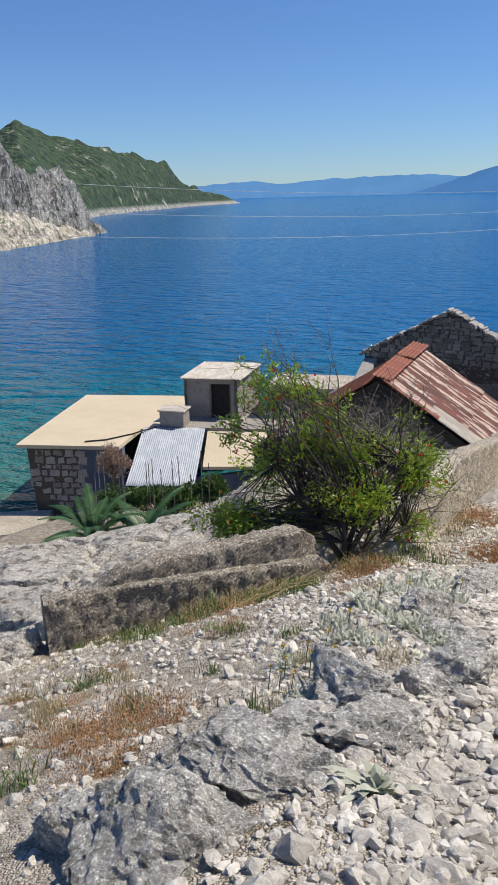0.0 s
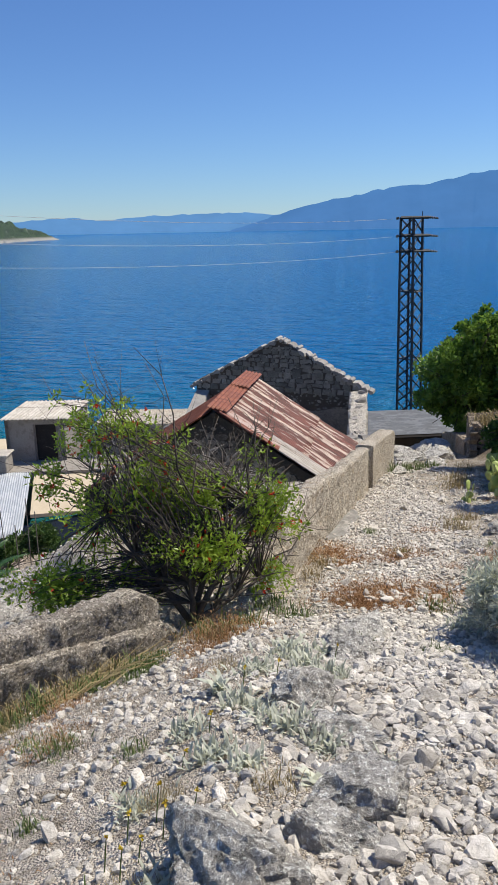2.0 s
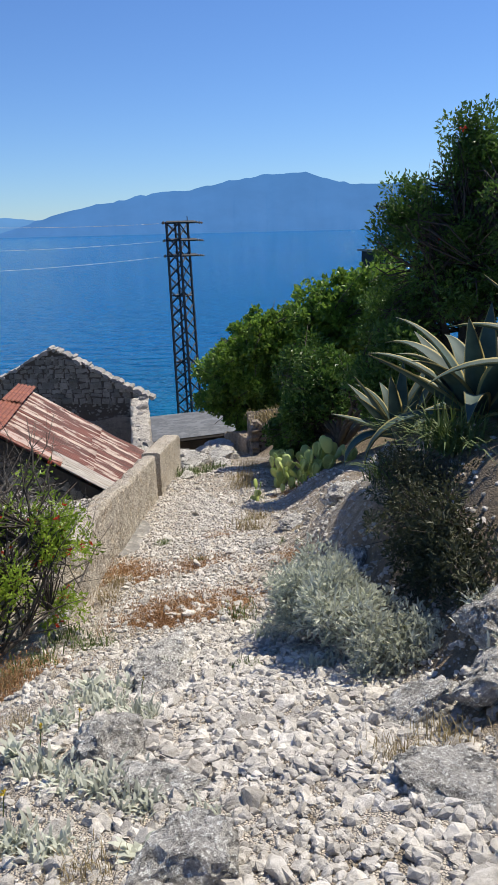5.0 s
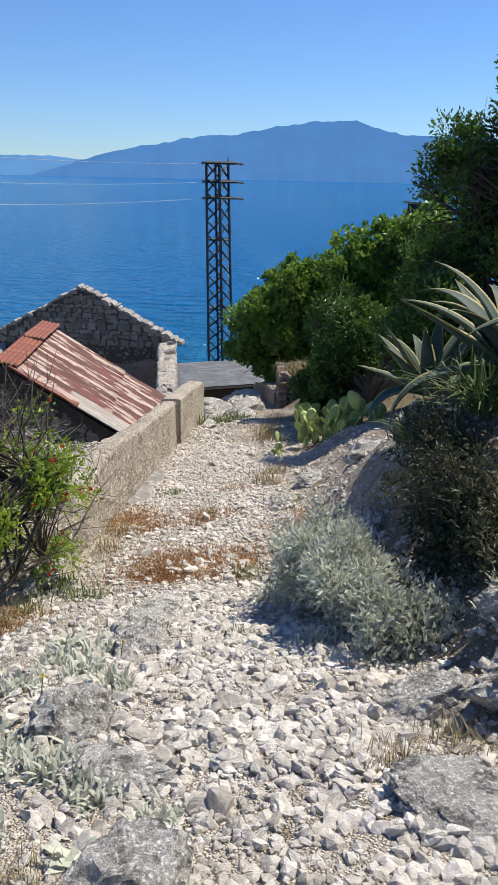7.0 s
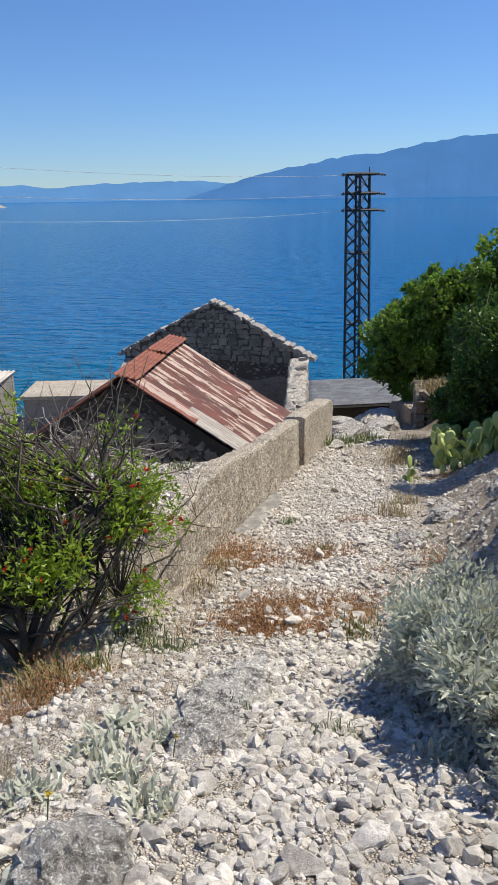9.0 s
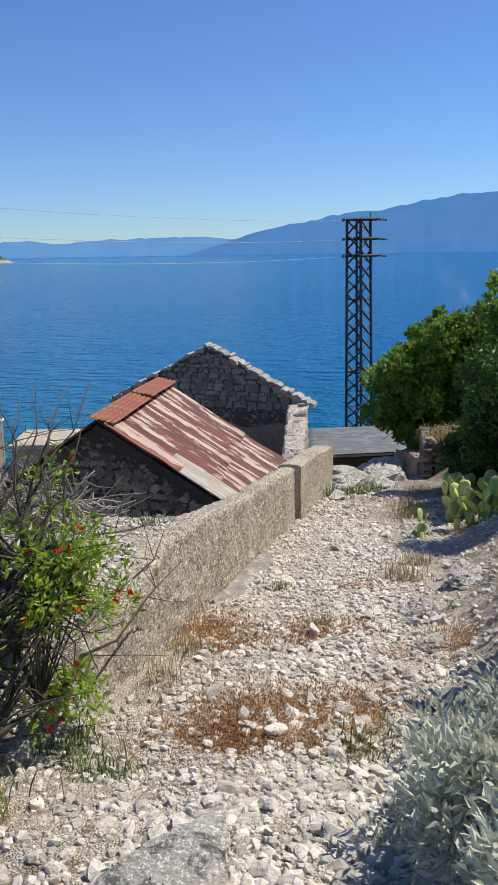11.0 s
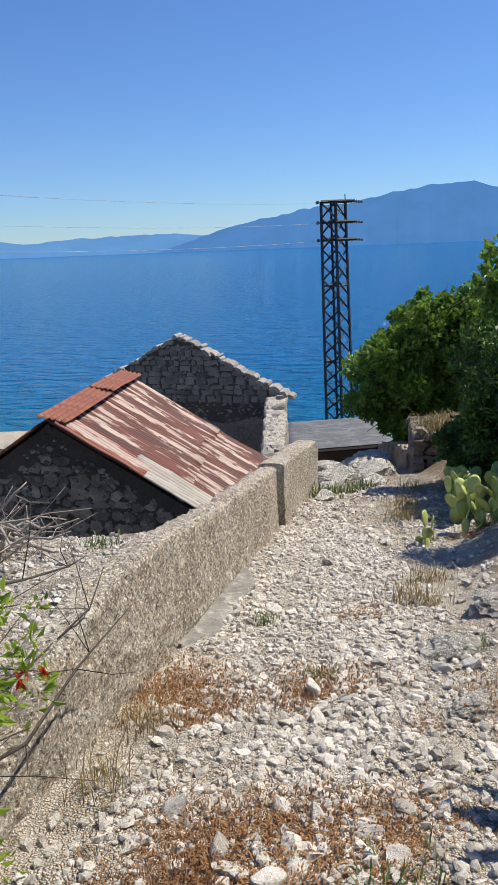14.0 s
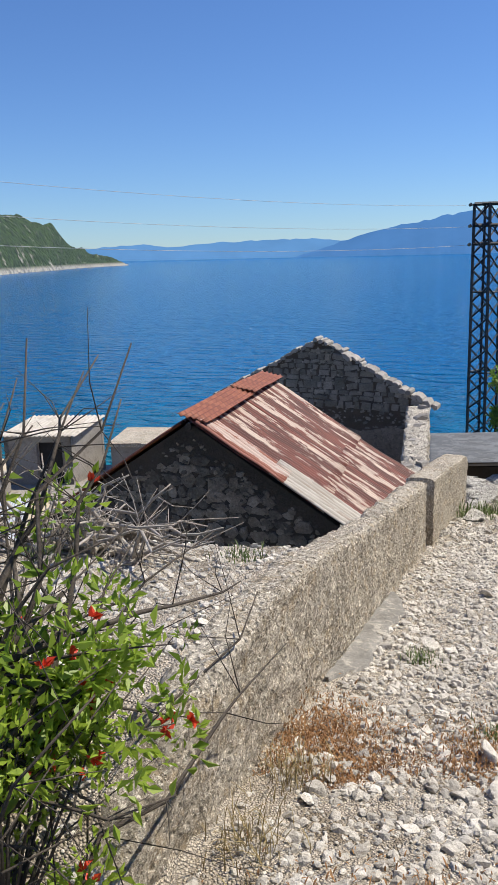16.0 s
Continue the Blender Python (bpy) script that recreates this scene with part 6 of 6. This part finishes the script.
# ---- cottage garden ----
def palm(x, y, z, fronds, length, seed, label):
    r = random.Random(seed)
    plant = thing("palm", (x, y, z), label, "palm", "garden palms")
    for k in range(fronds):
        az, a = k * 2.4 + r.uniform(-0.3, 0.3), radians(r.uniform(25, 75))
        verts, faces = [], []
        p, pts = Vector((0, 0, 1.5)), []
        L = length * r.uniform(0.8, 1.1)
        for j in range(19):
            pts.append(p.copy())
            d = Vector((math.cos(az) * math.cos(a), math.sin(az) * math.cos(a), math.sin(a)))
            p = p + d * L / 18
            a -= 0.075
        add_tube(verts, faces, pts, [0.018 * (1 - j / 20) for j in range(19)], 4)
        side = Vector((-math.sin(az), math.cos(az), 0))
        for j in range(3, 19):
            for h in (0, 0.5):
                q = pts[j - 1].lerp(pts[j], h)
                d = (pts[j] - pts[j - 1]).normalized()
                ll = 0.3 * length * 0.5 * math.sin(math.pi * min(1, (j + h) / 19 * 0.9 + 0.1))
                for sgn in (-1, 1):
                    e = q + (side * sgn * 0.8 + d * 0.6 + Vector((0, 0, 0.12))).normalized() * ll
                    i = len(verts)
                    verts += [q - d * 0.02, q + d * 0.06, e - Vector((0, 0, 0.05))]
                    faces.append((i, i + 1, i + 2))
        raw("frond", verts, faces, LEAF_PALM, plant)
    tv, tf = [], []
    add_tube(tv, tf, [(0, 0, -0.2), (0.03, 0.02, 0.8), (0, 0, 1.55)], [0.16, 0.13, 0.1], 8)
    raw("trunk", tv, tf, BARK, plant)
    return plant


palm(-8.9, 16.6, -8.9, 24, 2.2, 81, "young date palm in the garden below the rocks")
palm(-7.3, 16.9, -8.9, 22, 2.1, 82, "young date palm in the garden below the rocks")
bean = []
for k in range(5):
    bean += cloud(rng, (-9.4 + k * 0.85, 19.0 + 0.2 * k, -7.2 + 0.08 * k), (0.65, 0.5, 0.5), 16, 0.24, -0.6)
shrub("garden_vegetables", (-7.6, 19.3, -8.2), bean, "rows of dark green climbing beans in the garden", LEAF_DARK, 0.13, 0.6, 80, 0.24, 91, 0.03, 8, category="vegetables")
shrub("flowering_shrub", (-10.9, 22.6, -8.7), cloud(rng, (-11.0, 22.6, -7.15), (0.75, 0.5, 0.75), 34, 0.22, -0.7), "faded pinkish flowering shrub by the cottage", leafy("faded_pink_flower", (0.26, 0.18, 0.12), (0.5, 0.37, 0.28), 0.9, 0.2), 0.09, 0.4, 80, 0.22, 92, 0.04, 6)
for k in range(16):
    v, f = [], []
    x, y = -10.2 + k * 0.28 + 0.1 * math.sin(k * 3), 18.7 + 0.5 * math.sin(k * 1.9)
    h = -5.75 + 0.3 * math.sin(k * 2.3) + 0.02 * k
    add_tube(v, f, [(x, y, float(terrain(x, y)) - 0.2), (x + 0.05 * math.sin(k), y, h)], [0.018, 0.014], 5)
    tagged(raw("garden_stake", v, f, WOOD_GREY), "thin wooden stake among the bean plants", "stake", "garden stakes")


# ---- rocks ----
BOULDERS = [
    # x, y, (half sizes), seed, turn, sink
    (0.05, 0.0, (0.44, 0.36, 0.2), 401, 20, 0.42), (-0.26, 0.1, (0.2, 0.26, 0.16), 402, 70, 0.42), (0.3, 0.5, (0.4, 0.28, 0.15), 403, -25, 0.43), (0.02, 0.6, (0.24, 0.17, 0.11), 404, 15, 0.38),
    (0.66, 0.86, (0.3, 0.24, 0.14), 405, 35, 0.44), (0.4, 0.85, (0.24, 0.22, 0.13), 406, 60, 0.42), (0.58, 1.22, (0.35, 0.22, 0.2), 407, -28, 0.34), (0.92, 1.5, (0.26, 0.17, 0.12), 408, -30, 0.42),
    (0.9, 2.92, (0.2, 0.17, 0.17), 409, 10, 0.34), (1.05, 2.5, (0.3, 0.18, 0.11), 410, -40, 0.43), (1.1, 1.74, (0.23, 0.2, 0.17), 411, 15, 0.34), (1.4, 4.42, (0.24, 0.55, 0.13), 412, -25, 0.36),
    (1.28, 3.9, (0.19, 0.28, 0.11), 413, -20, 0.38), (2.5, 2.62, (0.28, 0.19, 0.17), 414, 10, 0.34), (2.86, 2.5, (0.32, 0.22, 0.2), 415, -15, 0.34), (2.25, 1.8, (0.26, 0.36, 0.08), 416, 12, 0.46),
    (2.65, 1.75, (0.36, 0.36, 0.12), 417, 40, 0.44), (-2.85, 3.35, (0.44, 0.38, 0.34), 418, 20, 0.38), (-3.3, 4.8, (0.72, 0.5, 0.36), 419, 15, 0.38), 
    (-4.6, 5.4, (0.7, 0.6, 0.3), 422, 50, 0.42), 
    (-4.1, 4.0, (0.6, 0.5, 0.3), 425, 10, 0.42), (-2.75, 4.5, (0.4, 0.3, 0.25), 461, 5, 0.38), (0.5, 6.3, (0.2, 0.3, 0.12), 469, 30, 0.42), (0.42, 5.95, (0.12, 0.22, 0.16), 427, -35, 0.3), (0.62, 6.35, (0.14, 0.2, 0.15), 428, -25, 0.35),
    (0.2, 6.9, (0.3, 0.4, 0.14), 429, 20, 0.42), (3.3, 8.3, (0.2, 0.18, 0.13), 430, 0, 0.36), (3.2, 7.35, (0.26, 0.14, 0.08), 431, 20, 0.36), (4.1, 6.2, (0.3, 0.35, 0.2), 472, 50, 0.42), (3.95, 9.0, (0.3, 0.28, 0.14), 432, 40, 0.44),
    (4.35, 8.3, (0.36, 0.3, 0.17), 433, 10, 0.44), (3.1, 2.95, (0.3, 0.26, 0.24), 434, 30, 0.42), (3.3, 5.4, (0.2, 0.3, 0.2), 435, 0, 0.45),
    
    (4.6, 20.6, (0.7, 0.4, 0.25), 440, 5, 0.35), (5.4, 20.2, (0.6, 0.5, 0.3), 441, 20, 0.35), (4.2, 22.4, (0.8, 0.5, 0.3), 442, 0, 0.35), (5.9, 22.8, (0.8, 0.6, 0.4), 443, 30, 0.35),
    (3.5, 15.2, (0.22, 0.2, 0.15), 444, 0, 0.3), (-1.9, 1.0, (0.25, 0.2, 0.14), 445, 10, 0.3), (-1.55, 1.35, (0.14, 0.12, 0.09), 446, 40, 0.25), (4.9, 13.6, (0.35, 0.3, 0.15), 447, 40, 0.44), (4.3, 18.4, (0.6, 0.35, 0.3), 448, 15, 0.3), (5.2, 18.9, (0.7, 0.4, 0.32), 449, -10, 0.3), (4.8, 17.6, (0.35, 0.3, 0.16), 453, 30, 0.3), (3.9, 16.9, (0.3, 0.2, 0.14), 454, 70, 0.3),
]
for x, y, size, seed, turn, sink in BOULDERS:
    boulder(x, y, size, seed, turn, sink, "rough grey weathered limestone boulder on the slope" if max(size) > 0.25 else "grey limestone rock lying among gravel")

STONES = [rock_mesh("stone", 500 + k, 3, (1.0, 0.78, 0.62), LIME_WHITE, 0.7) for k in range(12)]


def scatter_stones():
    """The larger loose stones that can be told apart, down the path."""
    r = random.Random(77)
    n = 0
    while n < 290:
        y = -0.7 + 10.5 * r.uniform(0, 1) ** 1.35
        c = float(np.interp(y, CENTRE_Y, CENTRE_X))
        x = r.gauss(c + 0.05, 0.62) if r.random() < 0.75 else r.uniform(-1.8, 2.6)
        if (y > 6 and x < wall_line(y) + 0.1) or x > float(np.interp(y, CENTRE_Y, RIGHT_X)) + 0.4:
            continue
        s = 0.032 * (3.0 ** (r.random() ** 1.8))
        ob = new("stone", r.choice(STONES))
        ob.matrix_basis = Matrix.Translation((x, y, ground_z(x, y) + s * 0.3)) @ Euler((r.uniform(-0.4, 0.4), r.uniform(-0.4, 0.4), r.uniform(0, 6.3))).to_matrix().to_4x4() @ Matrix.Diagonal((s * r.uniform(0.8, 1.3), s, s * r.uniform(0.75, 1.1), 1))
        tagged(ob, "white limestone rubble stone lying loose on the path" if s > 0.07 else "small pale limestone lump on the path", "stone", "loose stones on the path")
        n += 1


scatter_stones()
gravel("gravel", "loose white limestone rubble covering the footpath", 72000, (-0.4, 3.6, -1.0, 14.5), (0.01, 0.042), 5, LIME_WHITE, on_path)
gravel("gravel", "pale stone chips scattered over the slope and lower path", 84000, (-3.2, 5.4, -1.2, 16.5), (0.008, 0.042), 6, LIME_WHITE, lambda x, y: 0.0 if 0 < float(wall_line(y)) - x < 0.4 and y > 6 else 0.75 * math.exp(-1.6 * max(0.0, x - float(np.interp(y, CENTRE_Y, RIGHT_X)) - 0.5)) * (1.0 if y > 2.0 else 0.25) if x > float(np.interp(y, CENTRE_Y, RIGHT_X)) + 0.3 else (0.2 if y > 6 and x < float(wall_line(y)) else 0.5 + 0.4 * fbm(x, y, 0.9, 2.2)))
gravel("gravel", "fist-sized angular limestone packed on the upper path", 13000, (0.5, 2.6, -0.4, 5.4), (0.013, 0.05), 8, LIME_WHITE, lambda x, y: on_path(x, y) * (0.3 + 0.7 * (fbm(x, y, 0.9, 8.3) > -0.1)), True)
gravel("gravel", "larger loose rubble down the middle of the path", 1700, (0.3, 4.8, -0.6, 17.0), (0.035, 0.075), 7, LIME_WHITE, lambda x, y: on_path(x, y) if x > float(wall_line(y)) + 0.08 or y < 6 else 0.0, True)
